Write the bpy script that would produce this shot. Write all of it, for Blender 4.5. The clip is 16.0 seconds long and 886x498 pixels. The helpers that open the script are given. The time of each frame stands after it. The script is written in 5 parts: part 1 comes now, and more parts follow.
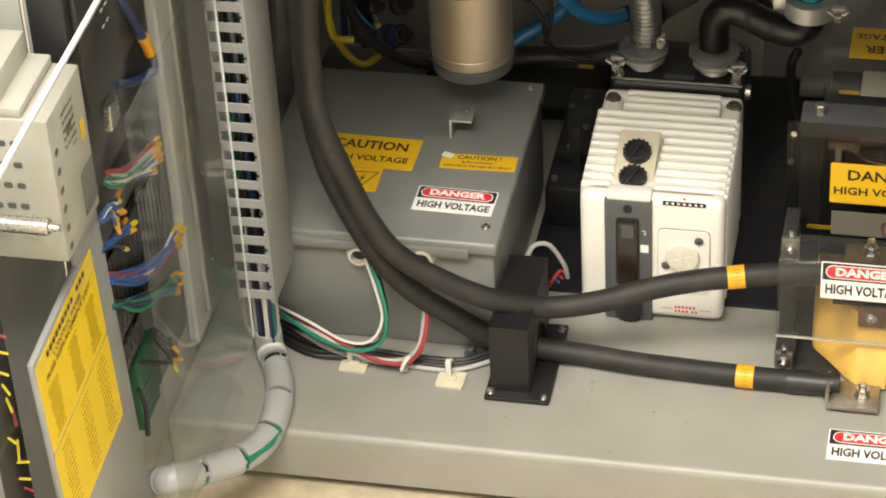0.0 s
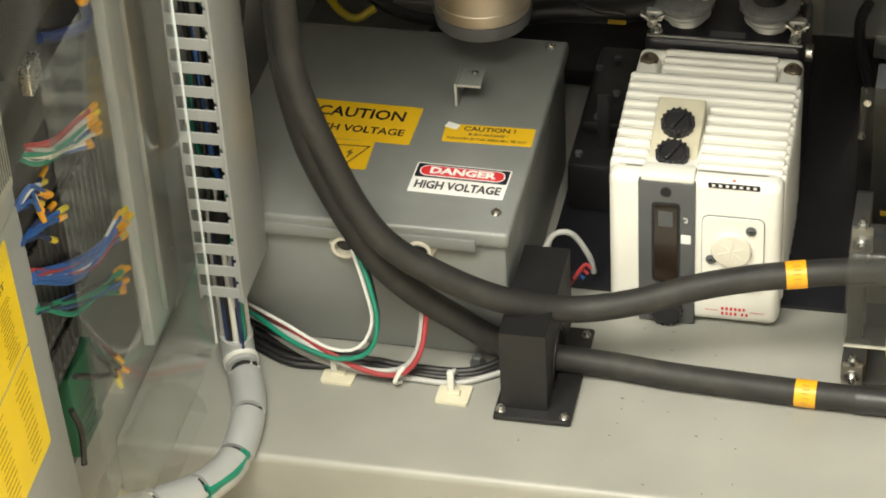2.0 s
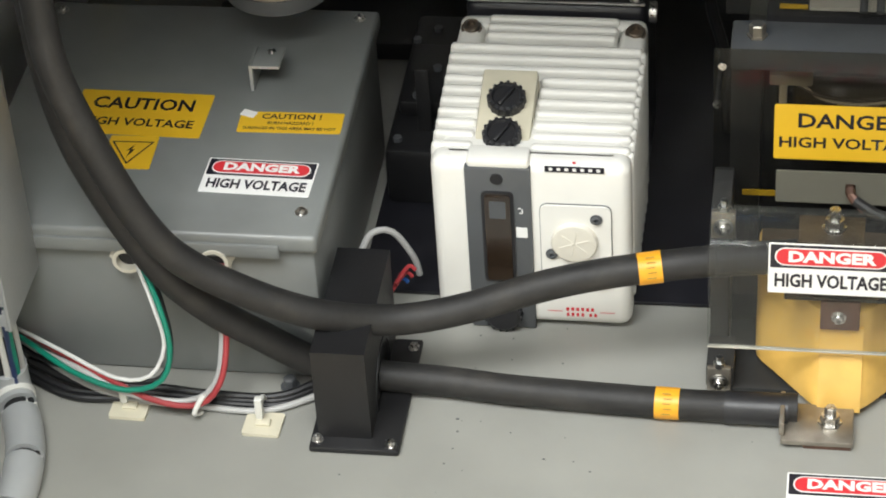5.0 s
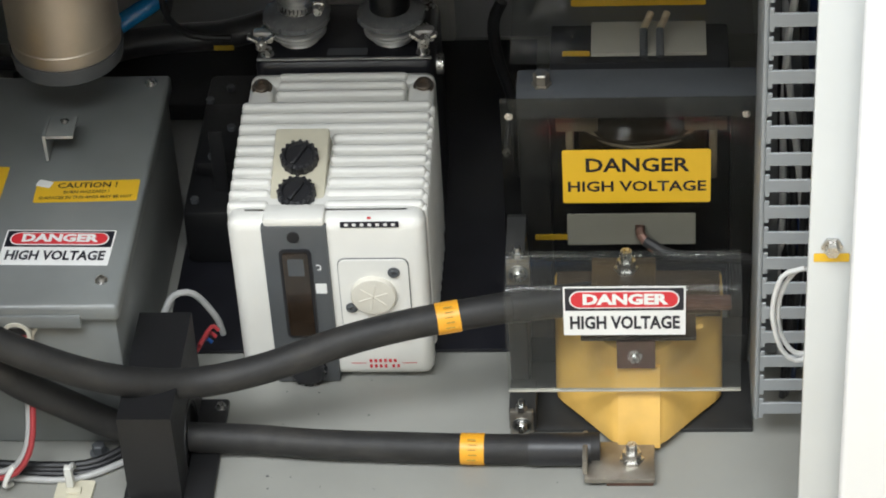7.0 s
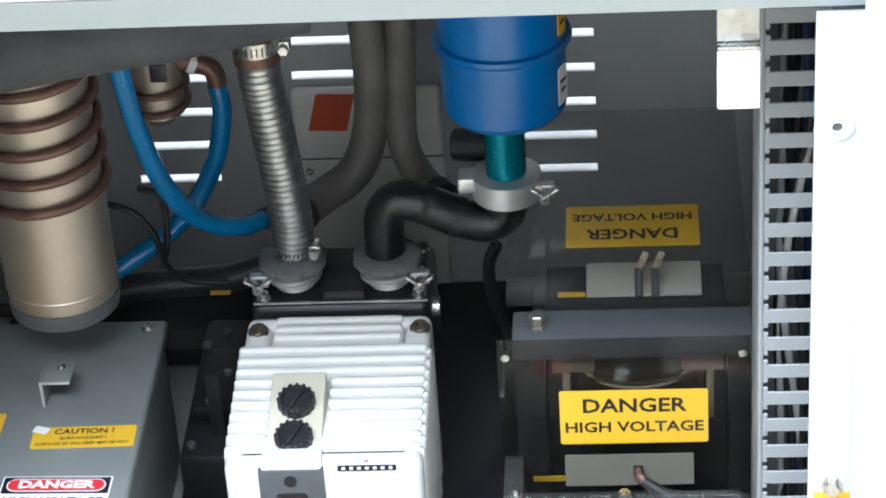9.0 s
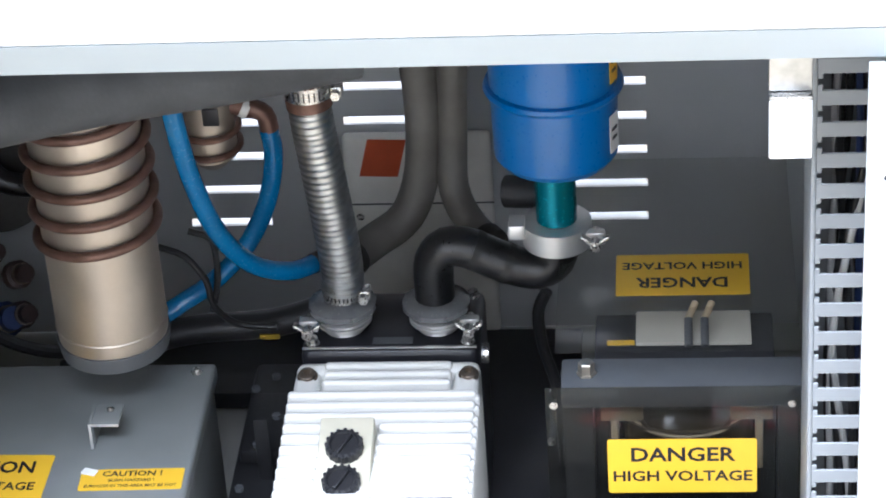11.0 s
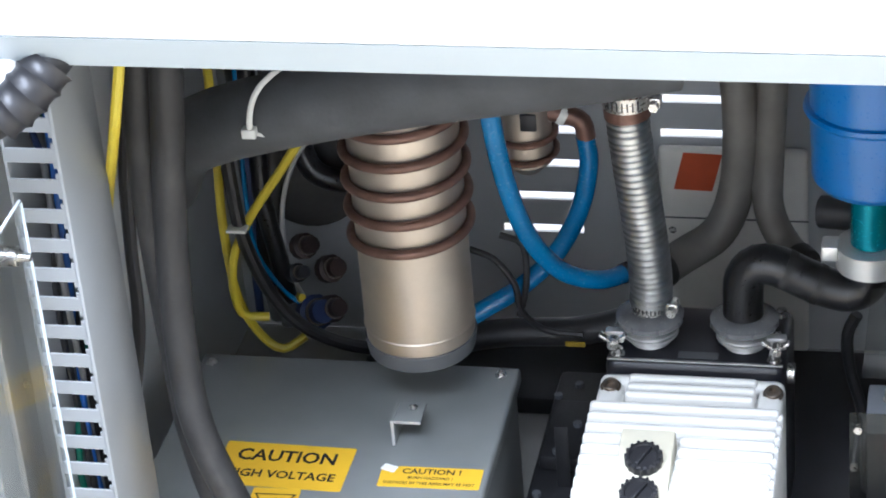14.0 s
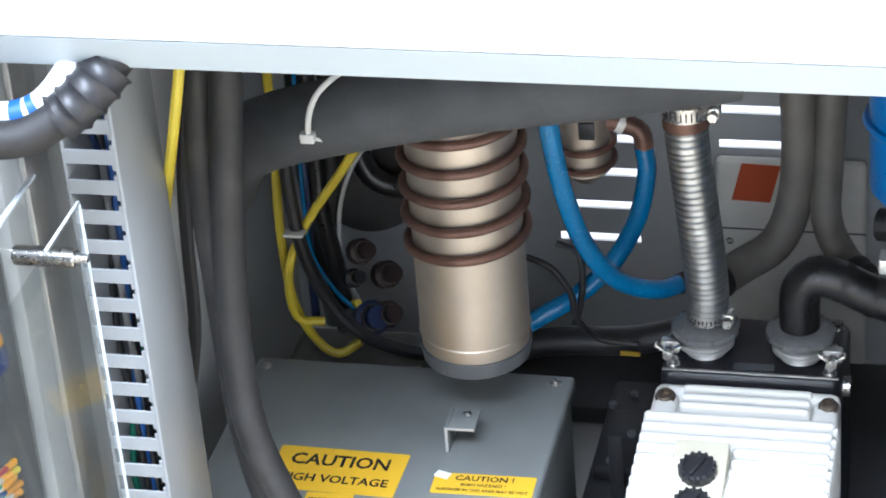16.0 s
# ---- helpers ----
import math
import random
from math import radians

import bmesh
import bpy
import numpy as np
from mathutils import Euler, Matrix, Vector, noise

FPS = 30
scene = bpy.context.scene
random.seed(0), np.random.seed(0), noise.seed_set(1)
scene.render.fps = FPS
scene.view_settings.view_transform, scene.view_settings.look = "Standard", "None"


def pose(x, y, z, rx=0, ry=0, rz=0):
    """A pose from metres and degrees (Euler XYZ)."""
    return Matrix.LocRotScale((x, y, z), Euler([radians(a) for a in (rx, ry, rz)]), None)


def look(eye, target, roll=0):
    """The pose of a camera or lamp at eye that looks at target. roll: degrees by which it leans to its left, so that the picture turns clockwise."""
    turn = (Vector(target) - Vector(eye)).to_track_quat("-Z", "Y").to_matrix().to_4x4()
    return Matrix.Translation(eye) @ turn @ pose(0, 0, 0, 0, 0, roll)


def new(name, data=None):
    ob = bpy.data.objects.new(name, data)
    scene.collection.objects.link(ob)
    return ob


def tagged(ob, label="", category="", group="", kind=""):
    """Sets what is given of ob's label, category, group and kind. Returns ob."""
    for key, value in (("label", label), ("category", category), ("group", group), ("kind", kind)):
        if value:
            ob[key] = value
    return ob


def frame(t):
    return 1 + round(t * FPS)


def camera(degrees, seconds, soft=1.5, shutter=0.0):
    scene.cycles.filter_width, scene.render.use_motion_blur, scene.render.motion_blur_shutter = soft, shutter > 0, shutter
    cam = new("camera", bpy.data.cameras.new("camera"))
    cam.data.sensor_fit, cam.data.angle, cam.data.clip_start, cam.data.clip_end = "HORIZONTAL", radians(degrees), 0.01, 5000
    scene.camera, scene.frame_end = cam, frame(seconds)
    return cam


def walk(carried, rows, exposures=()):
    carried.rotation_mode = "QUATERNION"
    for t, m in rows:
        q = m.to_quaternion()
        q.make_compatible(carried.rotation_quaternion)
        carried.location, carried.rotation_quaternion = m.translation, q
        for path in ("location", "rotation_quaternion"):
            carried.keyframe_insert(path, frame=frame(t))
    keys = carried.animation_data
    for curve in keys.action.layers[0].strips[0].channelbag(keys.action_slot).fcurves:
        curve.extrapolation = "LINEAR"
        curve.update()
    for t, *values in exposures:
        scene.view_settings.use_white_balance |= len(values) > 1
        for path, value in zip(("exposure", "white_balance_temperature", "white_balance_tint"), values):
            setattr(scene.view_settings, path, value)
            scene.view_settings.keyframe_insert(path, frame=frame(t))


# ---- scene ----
cam = camera(18.94, 16.0, soft=1.9)
PATH = [
    (0, look((0.4002, -2.3999, 1.8588), (0.0284, -0.852, 0.6482), -3.45)),
    (0.5, look((0.3759, -2.302, 1.7896), (0.0062, -0.7583, 0.5729), -3.11)),
    (1, look((0.3575, -2.2056, 1.7218), (-0.0163, -0.6683, 0.4983), -3.12)),
    (1.5, look((0.3441, -2.1107, 1.6564), (-0.0379, -0.5781, 0.4294), -3.28)),
    (2, look((0.3311, -2.0201, 1.5918), (-0.0564, -0.4918, 0.3614), -3.57)),
    (2.5, look((0.3172, -1.9303, 1.5266), (-0.074, -0.4034, 0.2956), -3.95)),
    (3, look((0.3042, -1.8392, 1.4621), (-0.0955, -0.3169, 0.2281), -4.17)),
    (3.5, look((0.2957, -1.7581, 1.4078), (-0.1124, -0.2406, 0.1705), -4.55)),
    (4, look((0.2934, -1.7489, 1.4004), (-0.0851, -0.2295, 0.1562), -4.4)),
    (4.5, look((0.3048, -1.751, 1.4027), (-0.0288, -0.2216, 0.1578), -4.09)),
    (5, look((0.3142, -1.7525, 1.4049), (0.0309, -0.2157, 0.1566), -3.99)),
    (5.2, look((0.3209, -1.7504, 1.4082), (0.0587, -0.2135, 0.1555), -4.02)),
    (7.3, look((0.3329, -1.7618, 1.4392), (0.189, -0.1896, 0.2114), -3.84)),
    (7.5, look((0.3329, -1.7618, 1.4392), (0.1852, -0.1757, 0.2299), -3.98)),
    (8, look((0.3329, -1.7618, 1.4392), (0.1846, -0.1435, 0.2735), -3.95)),
    (8.5, look((0.3329, -1.7618, 1.4392), (0.1867, -0.1167, 0.3113), -4.11)),
    (9, look((0.3329, -1.7618, 1.4392), (0.1904, -0.0917, 0.3482), -4.1)),
    (9.2, look((0.3329, -1.7618, 1.4392), (0.1924, -0.0853, 0.3577), -4.06)),
    (11.3, look((0.3329, -1.7618, 1.4392), (0.1308, -0.077, 0.3807), -4.16)),
    (11.5, look((0.3329, -1.7618, 1.4392), (0.1053, -0.0805, 0.3803), -4.34)),
    (12, look((0.3329, -1.7618, 1.4392), (0.056, -0.0849, 0.385), -4.76)),
    (12.5, look((0.3329, -1.7618, 1.4392), (0.0169, -0.0898, 0.3883), -4.74)),
    (13, look((0.3329, -1.7618, 1.4392), (-0.0197, -0.094, 0.3932), -4.8)),
    (13.5, look((0.3329, -1.7618, 1.4392), (-0.0503, -0.0984, 0.3969), -5)),
    (14, look((0.3329, -1.7618, 1.4392), (-0.0771, -0.102, 0.4014), -5.08)),
    (14.5, look((0.3329, -1.7618, 1.4392), (-0.0989, -0.1061, 0.4038), -5.01)),
    (15, look((0.3329, -1.7618, 1.4392), (-0.1214, -0.1099, 0.4073), -5.17)),
    (15.5, look((0.3329, -1.7618, 1.4392), (-0.1359, -0.1127, 0.4094), -5.33)),
    (16, look((0.3329, -1.7618, 1.4392), (-0.1188, -0.1081, 0.4091), -4.95)),
]

walk(cam, PATH, [
    (0.0, -0.30, 7200, 10), (1.5, -0.20, 7100, 4), (3.5, -0.16, 6500, 4), (5.2, -0.42, 6050, 8), (7.5, -0.68, 5700, 8),
    (9.0, 0.16, 5200, 8), (11.5, 0.5, 5150, 15), (16.0, 0.72, 5120, 12),
])

# ---- light ----
world = bpy.data.worlds.new("world")
scene.world = world
world.use_nodes = True
world.node_tree.nodes["Background"].inputs[0].default_value = (0.95, 0.97, 1.0, 1)
world.node_tree.nodes["Background"].inputs[1].default_value = 0.35


def area(name, eye, target, w, h, power, color=(1, 1, 1)):
    d = bpy.data.lights.new(name, "AREA")
    d.shape, d.size, d.size_y, d.energy, d.color = "RECTANGLE", w, h, power, color
    ob = new(name, d)
    ob.matrix_basis = look(eye, target)
    return ob


area("ceiling_lamp", (-0.55, -2.15, 3.36), (-0.55, -2.15, 0.0), 3.2, 1.5, 350, (1.0, 0.97, 0.92))
area("ceiling_lamp", (0.0, 2.0, 3.36), (0.0, 2.0, 0.0), 3.0, 1.2, 150, (1.0, 0.98, 0.95))


# ---- materials ----
def mat(name, color, rough=0.5, metal=0.0, vary=0.12, scale=30.0, bump=0.05, grain=400.0, coat=0.0, dirt=0.0, dirt_color=(0.06, 0.05, 0.04)):
    m = bpy.data.materials.new(name)
    m.use_nodes = True
    nt = m.node_tree
    b = nt.nodes["Principled BSDF"]
    tc = nt.nodes.new("ShaderNodeTexCoord")
    n1, n2 = nt.nodes.new("ShaderNodeTexNoise"), nt.nodes.new("ShaderNodeTexNoise")
    n1.inputs["Scale"].default_value, n1.inputs["Detail"].default_value = scale, 5
    n2.inputs["Scale"].default_value, n2.inputs["Detail"].default_value = grain, 3
    for n in (n1, n2):
        nt.links.new(tc.outputs["Object"], n.inputs["Vector"])
    ramp = nt.nodes.new("ShaderNodeMapRange")
    ramp.inputs[1].default_value, ramp.inputs[2].default_value = 0.3, 0.7
    ramp.inputs[3].default_value, ramp.inputs[4].default_value = 1 - vary, 1 + vary * 0.5
    nt.links.new(n1.outputs["Fac"], ramp.inputs[0])
    mul = nt.nodes.new("ShaderNodeVectorMath")
    mul.operation = "SCALE"
    mul.inputs[0].default_value = color
    nt.links.new(ramp.outputs[0], mul.inputs["Scale"])
    col = mul.outputs[0]
    if dirt:
        n3 = nt.nodes.new("ShaderNodeTexNoise")
        n3.inputs["Scale"].default_value, n3.inputs["Detail"].default_value = scale * 0.6, 8
        nt.links.new(tc.outputs["Object"], n3.inputs["Vector"])
        r3 = nt.nodes.new("ShaderNodeMapRange")
        r3.inputs[1].default_value, r3.inputs[2].default_value, r3.inputs[4].default_value = 0.52, 0.78, dirt
        nt.links.new(n3.outputs["Fac"], r3.inputs[0])
        mix = nt.nodes.new("ShaderNodeMix")
        mix.data_type = "RGBA"
        mix.inputs[7].default_value = (*dirt_color, 1)
        nt.links.new(r3.outputs[0], mix.inputs[0])
        nt.links.new(col, mix.inputs[6])
        col = mix.outputs[2]
    nt.links.new(col, b.inputs["Base Color"])
    rr = nt.nodes.new("ShaderNodeMapRange")
    rr.inputs[3].default_value, rr.inputs[4].default_value = max(0.02, rough - 0.08), min(1, rough + 0.08)
    nt.links.new(n2.outputs["Fac"], rr.inputs[0])
    nt.links.new(rr.outputs[0], b.inputs["Roughness"])
    b.inputs["Metallic"].default_value = metal
    b.inputs["Coat Weight"].default_value = coat
    if bump:
        bp = nt.nodes.new("ShaderNodeBump")
        bp.inputs["Strength"].default_value, bp.inputs["Distance"].default_value = bump, 0.001
        nt.links.new(n2.outputs["Fac"], bp.inputs["Height"])
        nt.links.new(bp.outputs[0], b.inputs["Normal"])
    return m


def clear(name, tint, alpha, rough=0.03, shine=0.6):
    """Thin clear sheet: mostly see-through, with a glossy face."""
    m = bpy.data.materials.new(name)
    m.use_nodes = True
    nt = m.node_tree
    nt.nodes.remove(nt.nodes["Principled BSDF"])
    out = nt.nodes["Material Output"]
    tr, gl, df = nt.nodes.new("ShaderNodeBsdfTransparent"), nt.nodes.new("ShaderNodeBsdfGlossy"), nt.nodes.new("ShaderNodeBsdfDiffuse")
    tr.inputs[0].default_value = (*tint, 1)
    gl.inputs["Roughness"].default_value = rough
    df.inputs[0].default_value = (0.55, 0.55, 0.52, 1)
    fr = nt.nodes.new("ShaderNodeFresnel")
    fr.inputs[0].default_value = 1.49
    tc, nz = nt.nodes.new("ShaderNodeTexCoord"), nt.nodes.new("ShaderNodeTexNoise")
    nz.inputs["Scale"].default_value, nz.inputs["Detail"].default_value = 25, 6
    nt.links.new(tc.outputs["Object"], nz.inputs["Vector"])
    mr = nt.nodes.new("ShaderNodeMapRange")
    mr.inputs[3].default_value, mr.inputs[4].default_value = alpha * 0.6, alpha * 1.4
    nt.links.new(nz.outputs["Fac"], mr.inputs[0])
    m1, m2 = nt.nodes.new("ShaderNodeMixShader"), nt.nodes.new("ShaderNodeMixShader")
    nt.links.new(mr.outputs[0], m1.inputs[0])
    nt.links.new(tr.outputs[0], m1.inputs[1])
    nt.links.new(df.outputs[0], m1.inputs[2])
    less = nt.nodes.new("ShaderNodeMath")
    less.operation = "MULTIPLY"
    less.inputs[1].default_value = shine
    nt.links.new(fr.outputs[0], less.inputs[0])
    nt.links.new(less.outputs[0], m2.inputs[0])
    nt.links.new(m1.outputs[0], m2.inputs[1])
    nt.links.new(gl.outputs[0], m2.inputs[2])
    nt.links.new(m2.outputs[0], out.inputs["Surface"])
    return m


M_TRAY = mat("tray_paint", (0.29, 0.29, 0.265), 0.38, vary=0.10, scale=9, dirt=0.35, dirt_color=(0.20, 0.19, 0.16), bump=0.04)
M_GREY = mat("cabinet_grey", (0.42, 0.43, 0.42), 0.42, vary=0.08, scale=8)
M_INNER = mat("inner_grey", (0.45, 0.46, 0.46), 0.45, vary=0.12, scale=6, dirt=0.2)
M_WHITE = mat("white_panel", (0.80, 0.81, 0.82), 0.35, vary=0.03, scale=5, bump=0.02)
M_BOX = mat("enclosure_grey", (0.20, 0.21, 0.205), 0.33, vary=0.12, scale=14, bump=0.12, grain=900, dirt=0.15)
M_PUMP = mat("pump_white", (0.80, 0.79, 0.74), 0.38, vary=0.05, scale=18, bump=0.06, dirt=0.08, dirt_color=(0.35, 0.31, 0.24))
M_CREAM = mat("cream_plastic", (0.66, 0.62, 0.48), 0.45, vary=0.08, scale=40, dirt=0.15, dirt_color=(0.35, 0.30, 0.2))
M_SLATE = mat("slate_grey", (0.085, 0.09, 0.095), 0.5, vary=0.1)
M_BLACK = mat("black_plastic", (0.018, 0.018, 0.02), 0.42, vary=0.2, scale=40)
M_BLOCK = mat("black_phenolic", (0.009, 0.009, 0.010), 0.5, vary=0.3, scale=20, bump=0.02)
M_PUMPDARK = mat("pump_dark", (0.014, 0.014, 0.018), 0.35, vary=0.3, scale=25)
M_RUBBER = mat("cable_rubber", (0.016, 0.0155, 0.015), 0.62, vary=0.35, scale=45, bump=0.15, grain=250, dirt=0.45, dirt_color=(0.060, 0.054, 0.046))
M_HOSE = mat("hose_rubber", (0.12, 0.112, 0.098), 0.55, vary=0.25, scale=30, bump=0.1, dirt=0.4, dirt_color=(0.10, 0.09, 0.075))
M_FOAM = mat("foam_insulation", (0.062, 0.065, 0.068), 0.75, vary=0.25, scale=30, bump=0.25, grain=300)
M_STEEL = mat("steel", (0.58, 0.57, 0.55), 0.28, 1.0, vary=0.15, scale=60)
M_ZINC = mat("galvanised", (0.52, 0.53, 0.53), 0.34, 1.0, vary=0.2, scale=80)
M_CAN = mat("nickel_can", (0.62, 0.55, 0.46), 0.52, 1.0, vary=0.14, scale=14, dirt=0.35, dirt_color=(0.35, 0.29, 0.22))
M_ALU = mat("cast_aluminium", (0.74, 0.74, 0.73), 0.42, 0.8, vary=0.1, scale=50)
M_COPPER = mat("brown_copper", (0.17, 0.095, 0.07), 0.45, 0.5, vary=0.3, scale=70)
M_HAZE = mat("smoky_plastic", (0.16, 0.165, 0.17), 0.25, vary=0.2, scale=60, coat=0.3)
M_DIAL = mat("dial_plastic", (0.72, 0.69, 0.60), 0.5, vary=0.06, scale=50, dirt=0.12, dirt_color=(0.4, 0.36, 0.28))
M_BRONZE = mat("browned_steel", (0.22, 0.18, 0.14), 0.35, 0.8, vary=0.25, scale=90)
M_RUST = mat("dark_brown_fitting", (0.024, 0.011, 0.009), 0.55, vary=0.4, scale=60)
M_DUCT = mat("duct_pvc", (0.32, 0.337, 0.347), 0.42, vary=0.06, scale=10)
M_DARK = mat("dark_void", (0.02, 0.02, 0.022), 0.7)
M_YELLOW = mat("yellow_label", (0.78, 0.48, 0.02), 0.4, vary=0.06, scale=25, bump=0)
M_LABELW = mat("white_label", (0.82, 0.82, 0.80), 0.35, vary=0.03, bump=0)
M_RED = mat("red_print", (0.62, 0.03, 0.04), 0.4, vary=0.03, bump=0)
M_INK = mat("black_print", (0.012, 0.012, 0.02), 0.4, vary=0.05, bump=0)
M_ORANGE = mat("orange_label", (0.55, 0.09, 0.03), 0.5, vary=0.1)
M_TAG = mat("orange_tag", (0.80, 0.38, 0.02), 0.4, vary=0.08)
M_BLUE = mat("blue_paint", (0.008, 0.13, 0.42), 0.3, vary=0.08, scale=12, coat=0.3)
M_BLUEHOSE = mat("blue_tubing", (0.015, 0.16, 0.38), 0.25, vary=0.12, coat=0.4)
M_TEAL = mat("teal_anodised", (0.01, 0.20, 0.27), 0.25, 0.6)
M_COIL = mat("varnished_coil", (0.74, 0.46, 0.11), 0.4, vary=0.25, scale=20, coat=0.3, dirt=0.35, dirt_color=(0.4, 0.2, 0.04))
M_VARNISH = mat("dark_varnish", (0.055, 0.036, 0.018), 0.4, vary=0.4, scale=40)
M_TIN = mat("tinned_copper", (0.36, 0.33, 0.28), 0.38, 0.8, vary=0.25, scale=60, dirt=0.3)
M_IRON = mat("core_steel", (0.030, 0.030, 0.029), 0.45, vary=0.2, scale=30)
M_WOOD = mat("pressed_board", (0.50, 0.40, 0.26), 0.6, vary=0.2, scale=30)
M_BEIGE = mat("beige_plastic", (0.60, 0.57, 0.48), 0.5, vary=0.06)
M_MODULE = mat("module_plastic", (0.40, 0.40, 0.36), 0.5, vary=0.08, dirt=0.15)
M_RBEIGE = mat("rear_box", (0.74, 0.72, 0.66), 0.45, vary=0.08, dirt=0.2)
M_WIRE = {
    "white": mat("wire_white", (0.70, 0.70, 0.68), 0.4), "red": mat("wire_red", (0.33, 0.035, 0.04), 0.4),
    "green": mat("wire_green", (0.008, 0.20, 0.13), 0.4), "black": mat("wire_black", (0.010, 0.010, 0.011), 0.5),
    "grey": mat("wire_grey", (0.42, 0.42, 0.41), 0.4), "blue": mat("wire_blue", (0.02, 0.09, 0.32), 0.4),
    "yellow": mat("wire_yellow", (0.62, 0.50, 0.03), 0.4), "navy": mat("wire_navy", (0.015, 0.03, 0.10), 0.4),
    "orange": mat("wire_orange", (0.75, 0.35, 0.02), 0.4),
}
M_TIE = mat("nylon_tie", (0.68, 0.68, 0.64), 0.4, vary=0.04)
M_LOOM = mat("grey_loom", (0.38, 0.395, 0.40), 0.35, vary=0.08, scale=20, coat=0.2)
M_GLASS = mat("sight_glass", (0.030, 0.020, 0.013), 0.12, vary=0.4, scale=60, bump=0, coat=0.6)
M_PLEXI = clear("clear_acrylic", (0.88, 0.89, 0.88), 0.020, 0.05, 0.18)
M_GUARD = clear("guard_acrylic", (0.96, 0.97, 0.96), 0.012, 0.04, 0.24)
M_GUARD2 = clear("thin_guard_acrylic", (0.985, 0.99, 0.985), 0.004, 0.04, 0.06)
M_PLEXI2 = clear("smoky_acrylic", (0.60, 0.60, 0.58), 0.003, 0.03, 0.16)
M_PLEXI3 = clear("clear_top_acrylic", (0.88, 0.88, 0.87), 0.008, 0.08, 0.10)
M_CLEAREDGE = mat("acrylic_edge", (0.66, 0.72, 0.76), 0.2, vary=0.05)
M_HOODEDGE = mat("cut_acrylic_edge", (0.42, 0.40, 0.34), 0.3, vary=0.2, scale=60)
M_GROUND = mat("vinyl_floor", (0.56, 0.48, 0.35), 0.5, vary=0.15, scale=60, dirt=0.2)
M_ROOM = mat("room_wall", (0.8, 0.8, 0.78), 0.7, vary=0.04, scale=2)
M_GREEN = mat("green_plastic", (0.02, 0.11, 0.055), 0.45)
M_LEMON = mat("lemon_label", (0.90, 0.66, 0.015), 0.4, vary=0.04, scale=25, bump=0)
M_JAMB = mat("jamb_grey", (0.62, 0.64, 0.64), 0.4, vary=0.04, scale=8)
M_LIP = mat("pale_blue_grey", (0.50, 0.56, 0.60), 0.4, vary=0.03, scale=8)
M_ELBOW = mat("black_rubber", (0.008, 0.008, 0.009), 0.3, vary=0.3, scale=30)
M_FAINT = mat("faint_print", (0.30, 0.20, 0.01), 0.5, bump=0)


# ---- helpers of this scene ----
def part(name, bm, material, parent=None, label="", smooth=True):
    me = bpy.data.meshes.new(name)
    bm.to_mesh(me)
    bm.free()
    me.materials.append(material)
    if smooth:
        me.polygons.foreach_set("use_smooth", [True] * len(me.polygons))
        me.set_sharp_from_angle(angle=radians(35))
    ob = new(name, me)
    if parent is not None:
        ob.parent = parent
        if parent.parent is None:
            ob.matrix_parent_inverse = parent.matrix_basis.inverted()
    if label:
        tagged(ob, label)
    return ob


def thing(name, at, label, category, group=""):
    e = new(name)
    e.empty_display_size = 0.02
    e.matrix_basis = Matrix.Translation(at)
    return tagged(e, label, category, group)


def structure(name, bm, material, label):
    return tagged(part(name, bm, material), label, name.split("_")[0], kind="structure")


def bevel(bm, geom, w, seg=2):
    if w:
        bmesh.ops.bevel(bm, geom=geom, offset=w, segments=seg, profile=0.5, affect="EDGES", clamp_overlap=True)


def box(x0, x1, y0, y1, z0, z1, r=0.001, seg=2, bm=None):
    out = bmesh.new()
    bmesh.ops.create_cube(out, size=1, matrix=Matrix.LocRotScale(((x0 + x1) / 2, (y0 + y1) / 2, (z0 + z1) / 2), None, (abs(x1 - x0), abs(y1 - y0), abs(z1 - z0))))
    bevel(out, out.edges[:], r, seg)
    return merge(bm, out)


def merge(bm, other):
    if bm is None:
        return other
    me = bpy.data.meshes.new("tmp")
    other.to_mesh(me)
    other.free()
    bm.from_mesh(me)
    bpy.data.meshes.remove(me)
    return bm


def turned(bm, m):
    bmesh.ops.transform(bm, matrix=m, verts=bm.verts)
    return bm


def lathe(p0, axis, profile, n=32, bm=None):
    """profile: (distance along the axis, radius) rows."""
    q = Vector(axis).normalized().to_track_quat("Z", "Y").to_matrix().to_4x4()
    m = Matrix.Translation(p0) @ q
    out = bmesh.new()
    rings = []
    for h, r in profile:
        if r < 1e-6:
            rings.append([out.verts.new(m @ Vector((0, 0, h)))])
        else:
            rings.append([out.verts.new(m @ Vector((r * math.cos(2 * math.pi * k / n), r * math.sin(2 * math.pi * k / n), h))) for k in range(n)])
    for a, b in zip(rings, rings[1:]):
        for k in range(n):
            j = (k + 1) % n
            if len(a) == 1 and len(b) == 1:
                continue
            if len(a) == 1:
                out.faces.new((a[0], b[k], b[j]))
            elif len(b) == 1:
                out.faces.new((a[k], a[j], b[0]))
            else:
                out.faces.new((a[k], a[j], b[j], b[k]))
    if len(rings[0]) > 1:
        out.faces.new(rings[0][::-1])
    if len(rings[-1]) > 1:
        out.faces.new(rings[-1])
    bmesh.ops.recalc_face_normals(out, faces=out.faces)
    return merge(bm, out)


def rod(p0, p1, r, r1=None, n=20, edge=0.0, bm=None):
    h = (Vector(p1) - Vector(p0)).length
    r1 = r if r1 is None else r1
    prof = [(0, r), (h, r1)]
    if edge:
        prof = [(0, r - edge), (edge, r), (h - edge, r1), (h, r1 - edge)]
    return lathe(p0, Vector(p1) - Vector(p0), prof, n, bm)


